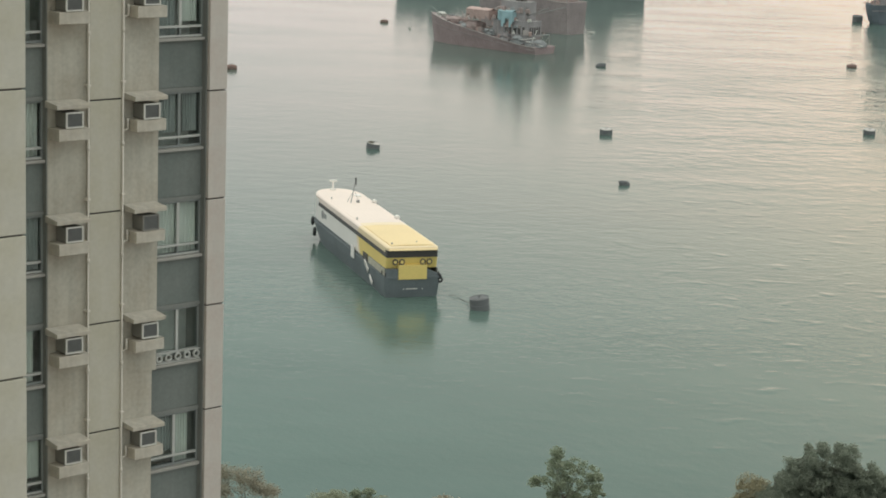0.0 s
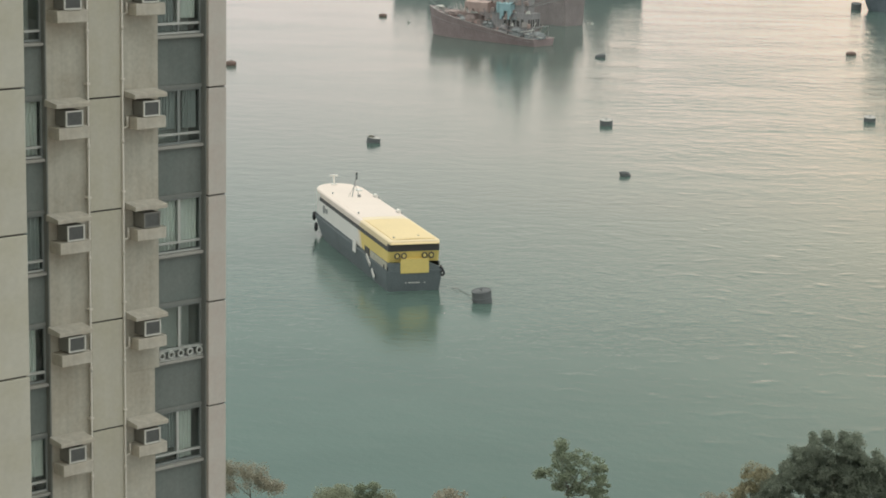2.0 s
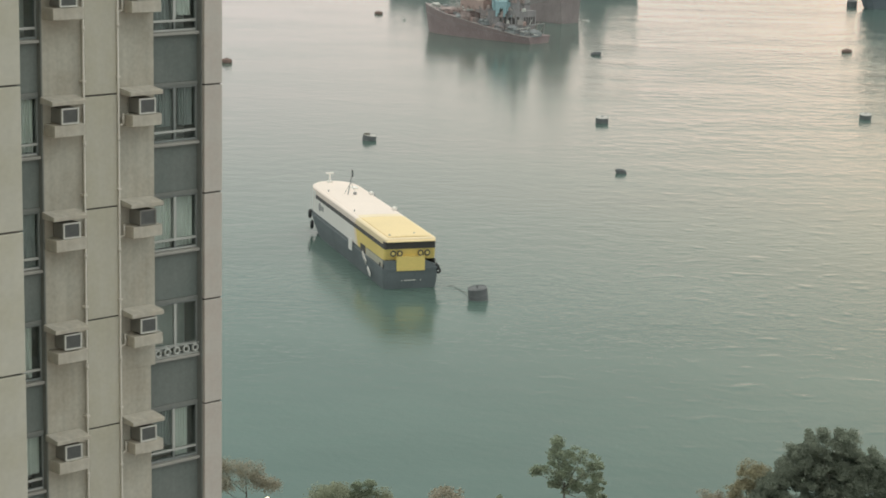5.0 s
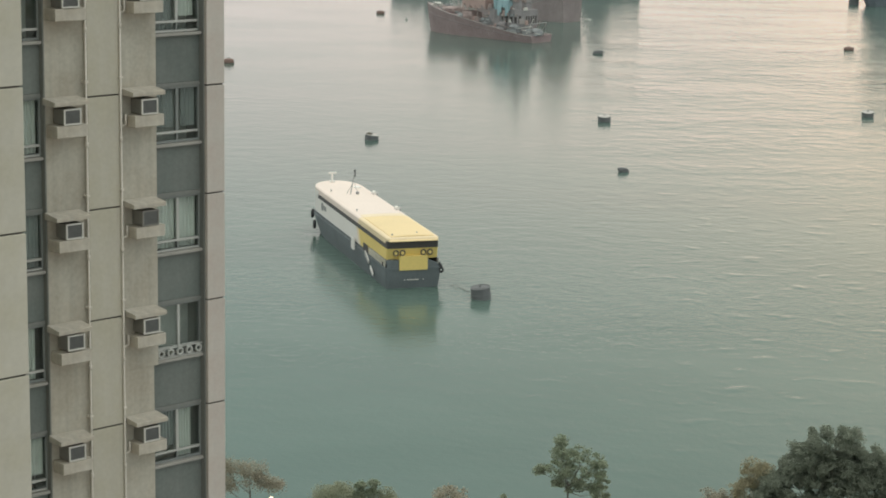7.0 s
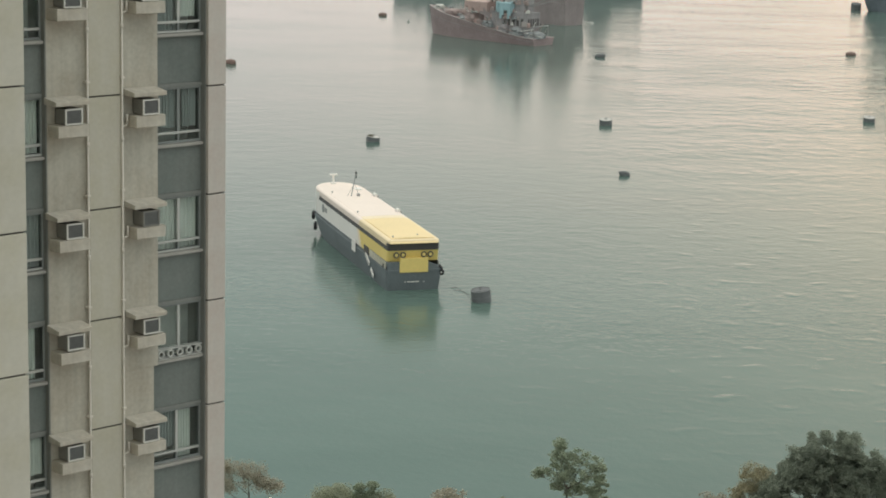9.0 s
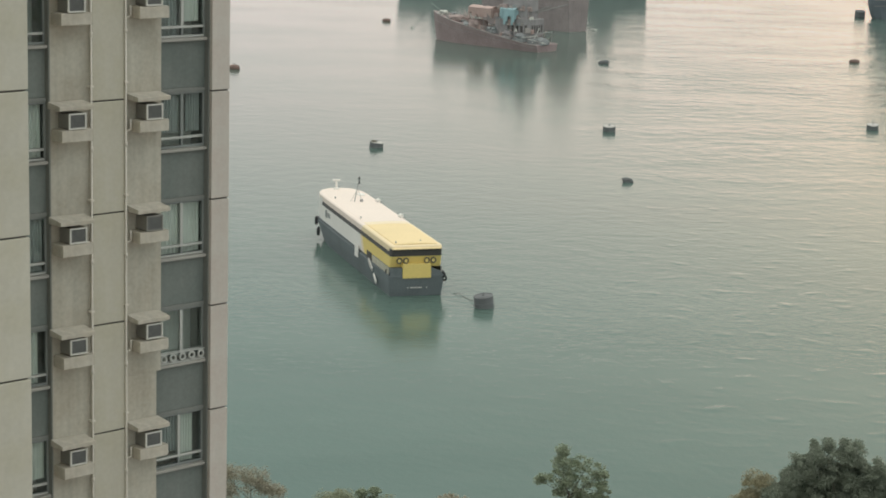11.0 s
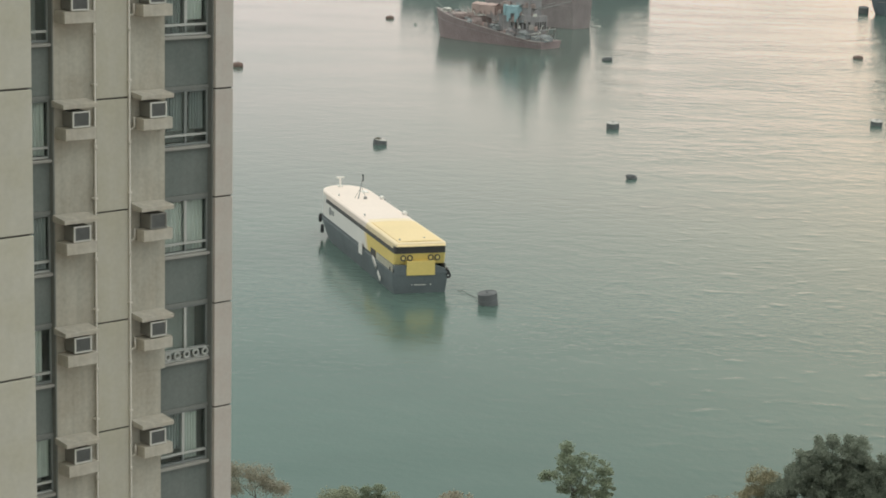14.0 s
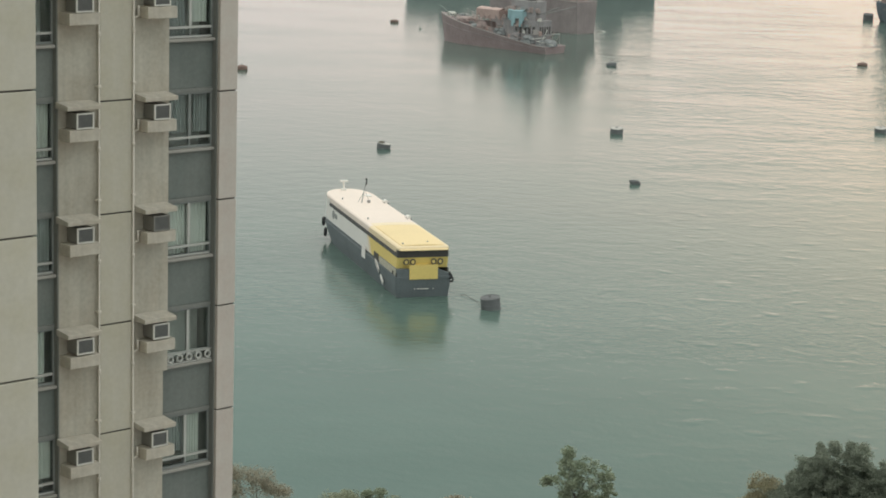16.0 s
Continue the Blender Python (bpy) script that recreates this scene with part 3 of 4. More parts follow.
    for x, y, z in ((-0.22, -3.80, 2.75), (-0.20, -4.02, 2.30)):
        part("tyre_fender", torus(pose(x, y, z, 90, 0, 50), 0.30, 0.15), RUBBER, ferry, "black tyre fender", smooth=True)
    for x, y, z in ((40.6, 4.0, 2.55), (38.9, 4.1, 1.25)):
        part("tyre_fender", torus(pose(x, y, z, 90, 0, 160), 0.45, 0.24), RUBBER, ferry, "black tyre fender", smooth=True)
    # window band and its posts
    band = part("window_band", loft([outline(0.05, 44.33, 3.72, 6.2, side_hi + 0.004), outline(-0.05, 44.1, 3.68, 6.2, band_hi)]), BAND_GLASS, ferry, "continuous dark window band")
    for i in range(15):
        for y in (-1, 1):
            part("window_post", box(1.5 + i * 2.55, 1.58 + i * 2.55, y * 3.66 - 0.055, y * 3.66 + 0.055, side_hi + 0.02, band_hi), HULL_BLACK, band)
    # roof: two colours, rounded rim, a shallow ridge where they meet
    def roof(z0, x0, x1, keep, cut, mat, label):
        loops = []
        for inset, dz in ((0.0, 0.0), (-0.10, 0.06), (-0.10, 0.30), (0.02, 0.44), (0.22, 0.52)):
            lp = outline(x0 + inset, x1 - inset, B + 0.06 - inset, 6.0, z0 + dz, tail=0.6)
            loops.append(cut_loop(lp, cut, keep))
        return part("roof", loft(loops), mat, ferry, label)
    roof(band_hi + 0.004, 0.0, 44.2, False, SPLIT, ROOF_WHITE, "pale white roof")
    roof(band_hi + 0.004, -0.1, 44.2, True, SPLIT - 0.004, ROOF_RIM, "pale yellow roof rim")
    zt = band_hi + 0.524

    def cambered(name, x0, x1, half, lift, rise, taper, mat, label):
        """A roof panel arched across the boat, thinning out towards its forward end."""
        n, loops = 12, []
        for x, q, up in ((x0, 0.97, 0.6), (x0 + 0.25, 1.0, 1.0), (x1 - 0.9, 1.0, 1.0), (x1, taper, 0.35)):
            top = [(x, half * q * (1 - 2 * i / n), zt + (lift + rise * (1 - (1 - 2 * i / n) ** 2)) * up) for i in range(n + 1)]
            loops.append(top + [(x, -half * q, zt - 0.03), (x, half * q, zt - 0.03)])
        return part(name, loft(loops), mat, ferry, label)
    cambered("raised_roof", 0.25, SPLIT - 0.25, 3.12, 0.10, 0.16, 0.98, ROOF_YELLOW, "raised yellow roof section")
    cambered("roof_ridge", SPLIT - 0.30, SPLIT + 1.7, 3.16, 0.06, 0.15, 0.96, ROOF_CREAM, "cream roof strip")
    cambered("raised_roof", SPLIT + 1.75, 38.4, 3.10, 0.03, 0.10, 0.80, ROOF_WHITE, "slightly arched white roof")
    # the facia that hangs below the roof's rim along both sides
    part("roof_facia", loft([cut_loop(outline(0.7, 44.20, 3.745, 6.2, z), SPLIT + 0.4, False) for z in (5.88, 6.262)]), ROOF_WHITE, ferry, "white facia under the roof")
    part("roof_facia", loft([cut_loop(outline(0.7, 44.20, 3.745, 6.2, z), SPLIT + 0.396, True) for z in (5.88, 6.262)]), ROOF_RIM, ferry, "pale yellow facia under the roof")
    part("cream_side", loft([cut_loop(cut_loop(outline(0, 44.5, 3.755, 6.2, side_lo + 0.02), SPLIT - 0.2, True), SPLIT - 1.3, False), cut_loop(cut_loop(outline(0, 44.3, 3.715, 6.2, side_hi - 0.02), SPLIT + 1.4, True), SPLIT + 0.3, False)]), ROOF_CREAM, ferry, "cream side where white meets yellow")
    part("bow_cap", loft([cut_loop(outline(0, 44.42, 3.76, 6.2, side_hi - 0.03), 38.4, False), cut_loop(outline(0, 44.25, 3.755, 6.2, band_hi + 0.02), 37.8, False)]), WHITE_PAINT, ferry, "white bow front")
    part("visor", loft([[(-0.55, -3.5, 6.28), (0.2, -3.6, 6.28), (0.2, 3.6, 6.28), (-0.55, 3.5, 6.28)], [(-0.5, -3.4, 6.42), (0.3, -3.4, 6.62), (0.3, 3.4, 6.62), (-0.5, 3.4, 6.42)]]), ROOF_YELLOW, ferry, "stern visor", bevel=0.03)
    # radar mast
    mast = part("radar_mast", rod((42.7, 0.3, zt - 0.02), (42.7, 0.3, zt + 1.28), 0.17), WHITE_PAINT, ferry)
    part("radar_scanner", box(42.52, 42.88, -0.35, 0.95, zt + 1.27, zt + 1.52), WHITE_PAINT, mast, "white radar bar", bevel=0.04)
    part("radar_foot", box(42.3, 43.1, -0.1, 0.7, zt - 0.01, zt + 0.22), WHITE_PAINT, mast, bevel=0.04)
    # signal mast with stays
    tripod = part("signal_mast", rod((31.3, 0.45, zt), (32.6, -0.6, zt + 3.3), 0.075), STEEL, ferry, "leaning grey signal mast")
    for a, b in (((31.5, -0.9, zt), (32.1, -0.2, zt + 2.0)), ((32.0, 0.9, zt), (31.9, 0.0, zt + 1.5))):
        part("stay", rod(a, b, 0.03), STEEL, tripod)
    part("mast_light", rod((32.55, -0.6, zt + 2.5), (32.6, -0.6, zt + 3.5), 0.13), RUBBER, tripod)
    part("mast_plinth", box(30.6, 32.2, -2.1, 1.5, zt - 0.01, zt + 0.09), ROOF_WHITE, tripod, bevel=0.03)
    part("mast_box", box(31.1, 31.45, -0.9, -0.45, zt + 0.09, zt + 0.5), STEEL, tripod, bevel=0.04)
    for x, y in ((34.6, 2.6), (18.8, 2.85), (0.9, 2.75), (1.6, -1.0)):
        v = part("roof_vent", rod((x, y, zt - 0.02), (x, y, zt + 0.22), 0.06), STEEL, ferry)
        part("vent_cap", rod((x, y, zt + 0.22), (x, y, zt + 0.34), 0.15, 0.09), STEEL, v)
    for x in (31.6, 19.3):
        r = part("liferaft", rod((x - 0.5, -3.45, zt + 0.2), (x + 0.5, -3.45, zt + 0.2), 0.26, sides=18), WHITE_PAINT, ferry, "white liferaft canister", bevel=0.04)
        for dx in (-0.4, 0.4):
            part("cradle", box(x + dx - 0.05, x + dx + 0.05, -3.85, -3.05, zt - 0.2, zt + 0.08), STEEL, r)
    part("roof_hatch", box(36.2, 37.6, -2.6, -1.6, zt - 0.01, zt + 0.25), WHITE_PAINT, ferry, bevel=0.05)
    # boarding gear on the port side
    door = part("boarding_door", box(15.4, 17.2, 4.06, 4.16, 2.05, 3.65), WHITE_PAINT, ferry, "white boarding door")
    # solid dark panel in place of the doorway's shade; the side stays closed
    part("door_opening", box(9.45, 11.9, 3.70, 3.80, 2.82, aft_top + 0.05), BAND_GLASS, ferry, "dark panel standing for the shade in an open doorway")
    ramp = part("gangway", box(-1.15, 1.15, -0.06, 0.06, -0.29, 0.29), WHITE_PAINT, ferry, "white gangway section slung along the hull")
    ramp.matrix_basis = pose(8.8, 4.12, 2.45, 0, -25, 0)
    low = part("gangway", box(-0.80, 0.80, -0.06, 0.06, -0.24, 0.24), WHITE_PAINT, ferry, "white lower gangway section")
    low.matrix_basis = pose(6.1, 4.16, 1.15, 0, -28, 0)
    for i in range(6):
        part("gangway_tread", box(-1.10 + i * 0.42, -1.04 + i * 0.42, 0.06, 0.10, -0.25, 0.25), STEEL, ramp)
    part("bow_emblem", rod((35.5, 3.5, 4.45), (35.5, 3.79, 4.45), 0.62, sides=18), STEEL, ferry, "round blue-grey emblem")
    part("bow_emblem", box(33.3, 34.6, 3.6, 3.77, 4.1, 4.75), STEEL, ferry, "blue-grey emblem")


build_ferry()


# ---- mooring buoys and floats ----
def mooring_buoy(x, y, r, h, rz, tilt, cap, label, lean=0):
    b = empty("mooring_buoy", pose(x, y, 0, tilt, lean, rz), label, "buoy", "mooring buoys in the harbour")
    loops = [[(q * math.cos(2 * math.pi * i / 28), q * math.sin(2 * math.pi * i / 28), z) for i in range(28)]
             for q, z in ((r * 0.96, -0.8), (r, -0.7), (r, h * 0.35), (r * 1.03, h * 0.38), (r * 1.03, h * 0.46), (r, h * 0.49), (r, h - 0.06), (r * 0.97, h))]
    part("drum", loft(loops), BUOY_STEEL, b, "dark rusty steel drum")
    part("rim", torus(pose(0, 0, h), r * 0.97, 0.07), BUOY_TOP if cap else BUOY_STEEL, b, smooth=True)
    part("top_plate", rod((0, 0, h + 0.003), (0, 0, h + 0.05), r * (0.90 if cap else 0.6), sides=28), BUOY_TOP if cap else BUOY_STEEL, b, "pale weathered top with sky sheen in its colour" if cap else "")
    part("eye_post", rod((0, 0, h + 0.05), (0, 0, h + 0.16), 0.10), BUOY_STEEL, b)
    part("mooring_eye", torus(pose(0, 0, h + 0.27, 90), 0.14, 0.05), BUOY_STEEL, b, smooth=True)
    return b


mooring_buoy(5.01, 261.4, 1.26, 1.48, 20, 2, False, "large dark steel mooring buoy beside the ferry", -8)
mooring_buoy(32.55, 425.6, 1.30, 1.15, 0, 6, True, "dark drum mooring buoy with a pale top")
mooring_buoy(89.47, 440.3, 1.25, 1.05, 0, 9, True, "dark drum mooring buoy with a whitened top")
mooring_buoy(140.6, 727, 1.75, 2.1, 0, 10, False, "broad dark mooring buoy beside a fishing boat")
mooring_buoy(-14.1, 395.2, 1.30, 0.95, 40, 6, True, "low dark mooring buoy with a brownish lump on it", 6)
# a ring shape stands in for the brownish lump on this buoy
extra = empty("old_tyre", pose(-14.6, 394.9, 1.10, 12, -8, 0), "brownish ring standing for a lump on a mooring buoy", "tyre")
part("tyre", torus(Matrix(), 0.40, 0.20), RING_GREY, extra, smooth=True)


def float_boat(x, y, length, wide, high, rz, mat, label, peak=0.3, skew=0.0):
    """A small low float or tender: rounded lump with a raised middle."""
    f = empty("mooring_float", pose(x, y, 0, 0, 0, rz), label, "float", "small floats in the harbour")
    n, loops = 20, []
    for q, z in ((0.7, -0.3), (1.0, 0.0), (1.02, high * 0.5), (0.85, high * 0.85), (peak, high)):
        loops.append([(q * length / 2 * math.cos(2 * math.pi * i / n) + skew * length * max(0, z / high) ** 1.5, q * wide / 2 * math.sin(2 * math.pi * i / n), z) for i in range(n)])
    part("body", loft(loops), mat, f, smooth=True)
    part("strop", torus(pose(0, 0, high * 0.55), wide * 0.48, 0.07), ROPE, f, smooth=True)
    if not skew:
        part("mooring_eye", torus(pose(0, 0, high + 0.1, 90), 0.16, 0.05), BUOY_STEEL, f, smooth=True)


float_boat(31.5, 362.6, 1.9, 1.0, 0.85, 0, BUOY_STEEL, "small pointed dark float", 0.08, -0.22)
float_boat(40.0, 553.6, 2.7, 1.4, 1.0, 0, BUOY_STEEL, "small dark wedge-shaped mooring float", 0.3, 0.18)
float_boat(110.6, 575.0, 2.9, 1.8, 0.9, 5, FLOAT_RED, "low brown-red mooring float")
float_boat(-53.99, 516.8, 2.6, 1.6, 1.2, 0, FLOAT_RED, "faded red mooring float")
float_boat(-21.1, 659, 2.6, 1.6, 0.9, 0, FLOAT_RED, "small brown mooring float")
float_boat(-12.6, 640, 0.9, 0.7, 0.6, 0, AC_FRAME, "small round white plastic float")
float_boat(43.5, 650, 2.4, 0.9, 0.4, -8, AC_FRAME, "thin pale floating timber")


def rope(points, r, label):
    ob = empty("mooring_rope", Matrix(), label, "rope")
    bm = bmesh.new()
    for a, b in zip(points, points[1:]):
        add_rod(bm, a, b, r, sides=6)
    part("rope", bm, ROPE, ob)


rope([(1.05, 268.7, 0.02), (1.45, 268.4, 0.10), (1.7, 267.9, 0.30), (2.2, 267.4, 0.06), (3.0, 265.6, 0.02), (3.9, 262.9, 0.35)], 0.030, "floating end of wet mooring rope")


# ---- fishing vessels at the far moorings ----
def trawler(name, m, length, half, bow_h, stern_h, hull_mat, seed, label, house_x, house_h, tarps, clutter=18, house_len=0.22, house_mat=None, rake=0.04, full=1.0, round_stern=0.0):
    rng = random.Random(seed)
    house_mat = house_mat or TRAWLER_CABIN
    t = empty(name, m, label, "fishing boat", "fishing boats at the far moorings")
    n, loops = 14, []
    for lv in range(5):
        u = lv / 4
        pts = []
        for i in range(n + 1):
            s = i / n
            x = length * s * (1 - rake + rake * u ** full) + round_stern * (1 - u) ** 2 * (1 - s) ** 6
            b = half * (0.80 + 0.20 * u) * (1 - max(0, (s - 0.6) / 0.4) ** 2.6)
            if round_stern:
                b *= 1 - 0.5 * max(0, 1 - s / 0.15) ** 2
            top = stern_h + (bow_h - stern_h) * max(0, (s - 0.05) / 0.95) ** 1.15
            pts.append((x, b, -0.8 + (top + 0.8) * u))
        loops.append([(x, -y - 0.02, z) for x, y, z in pts] + [(x, y + 0.02, z) for x, y, z in pts[::-1]])
    hull = part("hull", loft(loops), hull_mat, t)
    for u, r in ((1.0, 0.14), (0.72, 0.10)):
        bm = bmesh.new()
        for side in (-1, 1):
            for i in range(n):
                p = []
                for j in (i, i + 1):
                    s = j / n
                    b = half * (0.80 + 0.20 * u) * (1 - max(0, (s - 0.6) / 0.4) ** 2.6)
                    top = stern_h + (bow_h - stern_h) * max(0, (s - 0.05) / 0.95) ** 1.15
                    p.append((length * s * (1 - rake + rake * u ** full), side * (b + 0.05), -0.8 + (top + 0.8) * u))
                add_rod(bm, p[0], p[1], r, sides=6)
        part("rubbing_strake", bm, TIMBER if u == 1.0 else TRAWLER_DARK, hull)
    hx = house_x * length
    house = part("wheelhouse", box(hx, hx + length * house_len, -half * 0.62, half * 0.62, stern_h * 0.8, stern_h + house_h * 0.45), house_mat, t, "weathered wheelhouse", bevel=0.08)
    part("upper_house", box(hx + length * 0.04, hx + length * (house_len - 0.05), -half * 0.5, half * 0.5, stern_h + house_h * 0.45 + 0.004, stern_h + house_h * 0.8), house_mat, house, bevel=0.06)
    for i in range(5):
        part("window", box(hx + length * 0.03 + i * length * 0.036, hx + length * 0.05 + i * length * 0.036, half * 0.60, half * 0.635, stern_h + house_h * 0.2, stern_h + house_h * 0.34), BAND_GLASS, house)
        part("window", box(hx - 0.03, hx + 0.03, -half * 0.5 + i * half * 0.22, -half * 0.37 + i * half * 0.22, stern_h + house_h * 0.2, stern_h + house_h * 0.34), BAND_GLASS, house)
    mast = part("mast", rod((hx + length * 0.1, 0, stern_h), (hx + length * 0.1, 0, stern_h + house_h * 1.25), 0.22, 0.10), STEEL, t)
    for side in (-1, 1):
        part("boom", rod((hx + length * 0.1, side * 0.3, stern_h + house_h * 0.5), (hx - length * 0.18, side * half * 0.8, stern_h + house_h * 0.75), 0.12), STEEL, mast)
    gantry = part("gantry", rod((1.2, -half * 0.7, stern_h), (1.2, -half * 0.7, stern_h + 3.2), 0.16), STEEL, t)
    part("gantry_post", rod((1.2, half * 0.7, stern_h), (1.2, half * 0.7, stern_h + 3.2), 0.16), STEEL, gantry)
    part("gantry_beam", rod((1.2, -half * 0.75, stern_h + 3.2), (1.2, half * 0.75, stern_h + 3.2), 0.16), STEEL, gantry)
    for i, (tx, ty, tw, th, mat, up) in enumerate(tarps):
        bm = bmesh.new()
        add_box(bm, -tw / 2, tw / 2, -tw * 0.4, tw * 0.4, 0, th)
        bmesh.ops.subdivide_edges(bm, edges=list(bm.edges), cuts=5, use_grid_fill=True)
        for v in bm.verts:
            if v.co.z > 0.05:
                u = v.co.z / th
                out = max(abs(v.co.x) / (tw / 2), abs(v.co.y) / (tw * 0.4))
                v.co.z -= th * 0.35 * max(0, out - 0.3) * u * rng.uniform(0.4, 1.2)
                v.co.x *= 1 - 0.22 * u
                v.co += Vector((rng.uniform(-0.3, 0.3), rng.uniform(-0.3, 0.3), rng.uniform(-0.3, 0.25)))
        c = part("deck_cargo", bm, mat, t, "heaped covered gear on deck", smooth=True)
        c.matrix_basis = pose(tx, ty, up + stern_h - 0.05 + (bow_h - stern_h) * max(0, (tx / length - 0.05) / 0.95) ** 1.15, 0, 0, rng.uniform(-15, 15))
    for i in range(clutter // 3):          # gear lashed on the wheelhouse and hung from its rails
        x, y = hx + rng.uniform(-0.02, 1.0) * length * house_len, rng.uniform(0.3, 0.66) * half
        z = stern_h + house_h * rng.choice((0.2, 0.32, 0.45, 0.45, 0.6))
        q = rng.uniform(0.3, 0.9)
        c = part("lashed_gear", box(-q, q, -q * 0.5, q * 0.6, -0.1, q * rng.uniform(0.6, 2.0)), rng.choice((TRAWLER_DECK, NET, TIMBER, TRAWLER_CABIN, AC_FRAME)), t, bevel=0.06)
        c.matrix_basis = pose(x, y, z, rng.uniform(-12, 12), rng.uniform(-12, 12), rng.uniform(-30, 30))
        part("rigging", rod((x, y, z), (hx + length * 0.1, 0, stern_h + house_h * rng.uniform(0.8, 1.2)), 0.035, sides=6), ROPE, t)
    for i in range(clutter):
        s = rng.uniform(0.03, 0.85)
        x, y = s * length, rng.uniform(-0.75, 0.75) * half * (1 - max(0, (s - 0.6) / 0.4) ** 2.6)
        z = stern_h + (bow_h - stern_h) * max(0, (s - 0.05) / 0.95) ** 1.15
        if i % 3 == 0:
            part("spar", rod((x, y, z + 0.3), (x + rng.uniform(-5, 5), y + rng.uniform(-2, 2), z + rng.uniform(0.3, 4)), 0.09), rng.choice((TIMBER, STEEL, TRAWLER_DECK)), t)
        elif i % 3 == 1:
            q = rng.uniform(0.3, 0.9)
            c = part("crate", box(-q, q, -q * 0.7, q * 0.7, -0.1, q * 1.3), rng.choice((TRAWLER_DECK, NET, TRAWLER_CABIN, TIMBER, TRAWLER_DARK)), t, bevel=0.05)
            c.matrix_basis = pose(x, y, z, 0, 0, rng.uniform(0, 90))
        else:
            bm = bmesh.new()
            bmesh.ops.create_icosphere(bm, subdivisions=2, radius=1)
            q = rng.uniform(0.35, 1.0)
            for v in bm.verts:
                v.co = Vector((v.co.x * q * 1.3, v.co.y * q, max(-0.1, v.co.z) * q * 0.8)) * rng.uniform(0.85, 1.12)
            c = part("net_heap", bm, rng.choice((NET, TRAWLER_DECK, TRAWLER_DARK, NET)), t, smooth=True)
            c.matrix_basis = pose(x, y, z, 0, 0, rng.uniform(0, 180))
    return t


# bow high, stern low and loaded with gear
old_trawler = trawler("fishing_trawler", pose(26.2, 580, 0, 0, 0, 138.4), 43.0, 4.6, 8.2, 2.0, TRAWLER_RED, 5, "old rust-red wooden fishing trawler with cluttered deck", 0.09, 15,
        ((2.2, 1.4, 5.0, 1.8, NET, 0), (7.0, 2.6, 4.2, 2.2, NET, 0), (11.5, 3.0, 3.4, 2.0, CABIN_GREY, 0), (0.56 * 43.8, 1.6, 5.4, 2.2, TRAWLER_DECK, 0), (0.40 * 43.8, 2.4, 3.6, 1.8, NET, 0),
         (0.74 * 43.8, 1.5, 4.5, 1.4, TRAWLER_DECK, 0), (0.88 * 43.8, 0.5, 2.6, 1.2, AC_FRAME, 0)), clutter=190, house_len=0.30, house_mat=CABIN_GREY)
for a, b in (((8.5, 3.6, 3.2), (0.4, 3.9, 4.6)), ((2.6, 3.5, 2.4), (1.2, 2.2, 6.6)), ((-1.4, 2.6, 2.5), (3.8, 3.8, 3.4))):
    part("spar", rod(a, b, 0.10), AC_FRAME, old_trawler, "pale weathered spar over the stern")


def shelter(parent, x, y, deck, foot, length, depth, high, cloth, label, seed):
    """A deck shelter: sagging canvas roof on posts, with ragged strips hung along the edges."""
    rng = random.Random(seed)
    n, top = 10, foot + high
    bm = bmesh.new()
    grid = [[[bm.verts.new((x + length * (i / n - 0.5), y + depth * (j / n - 0.5),
                            top - lay * 0.14 - 0.25 * math.sin(math.pi * i / n) * abs(math.sin(2.5 * math.pi * i / n)) + 0.45 * math.sin(math.pi * j / n) + rng.uniform(-0.05, 0.05)))
              for j in range(n + 1)] for i in range(n + 1)] for lay in (0, 1)]
    for i in range(n):
        for j in range(n):
            a, b = grid
            bm.faces.new((a[i][j], a[i + 1][j], a[i + 1][j + 1], a[i][j + 1]))
            bm.faces.new((b[i][j], b[i][j + 1], b[i + 1][j + 1], b[i + 1][j]))
    roof = part("canopy", bm, cloth, parent, label, smooth=True)
    bm = bmesh.new()
    for side in (-1, 1):
        i = 0.0
        while i < length - 0.3:
            w = rng.uniform(0.35, 0.8)
            add_box(bm, x - length / 2 + i, x - length / 2 + min(length, i + w), y + side * depth / 2 - 0.04, y + side * depth / 2 + 0.04 + rng.uniform(0, 0.12),
                    top - high * rng.choice((0.45, 0.6, 0.75, 0.95)), top - 0.1)
            i += w + rng.choice((0.0, 0.0, 0.12))
        i = 0.0
        while i < depth - 0.3:
            w = rng.uniform(0.35, 0.8)
            add_box(bm, x + side * length / 2 - 0.04, x + side * length / 2 + 0.04, y - depth / 2 + i, y - depth / 2 + min(depth, i + w), top - high * rng.choice((0.45, 0.6, 0.8, 0.95)), top - 0.1)
            i += w + 0.05
    part("hung_canvas", bm, cloth, roof)
    for i in range(4):
        for side in (-1, 1):
            px, py = x + length * (i / 3 - 0.5) * 0.96, y + side * depth * 0.46
            part("post", rod((px, py, deck), (px, py, top - 0.1), 0.07, sides=6), TIMBER, roof)


shelter(old_trawler, 22.0, 1.4, 3.8, 7.4, 8.6, 4.4, 3.4, TRAWLER_CABIN, "pale pink canvas deck shelter", 41)
shelter(old_trawler, 11.6, 2.2, 2.4, 6.6, 5.4, 3.6, 4.6, TARP_BLUE, "ragged turquoise canvas awning", 42)
shelter(old_trawler, 13.8, -2.0, 2.6, 10.6, 6.4, 3.2, 2.6, TRAWLER_CABIN, "pale pink canvas on the upper deck", 43)
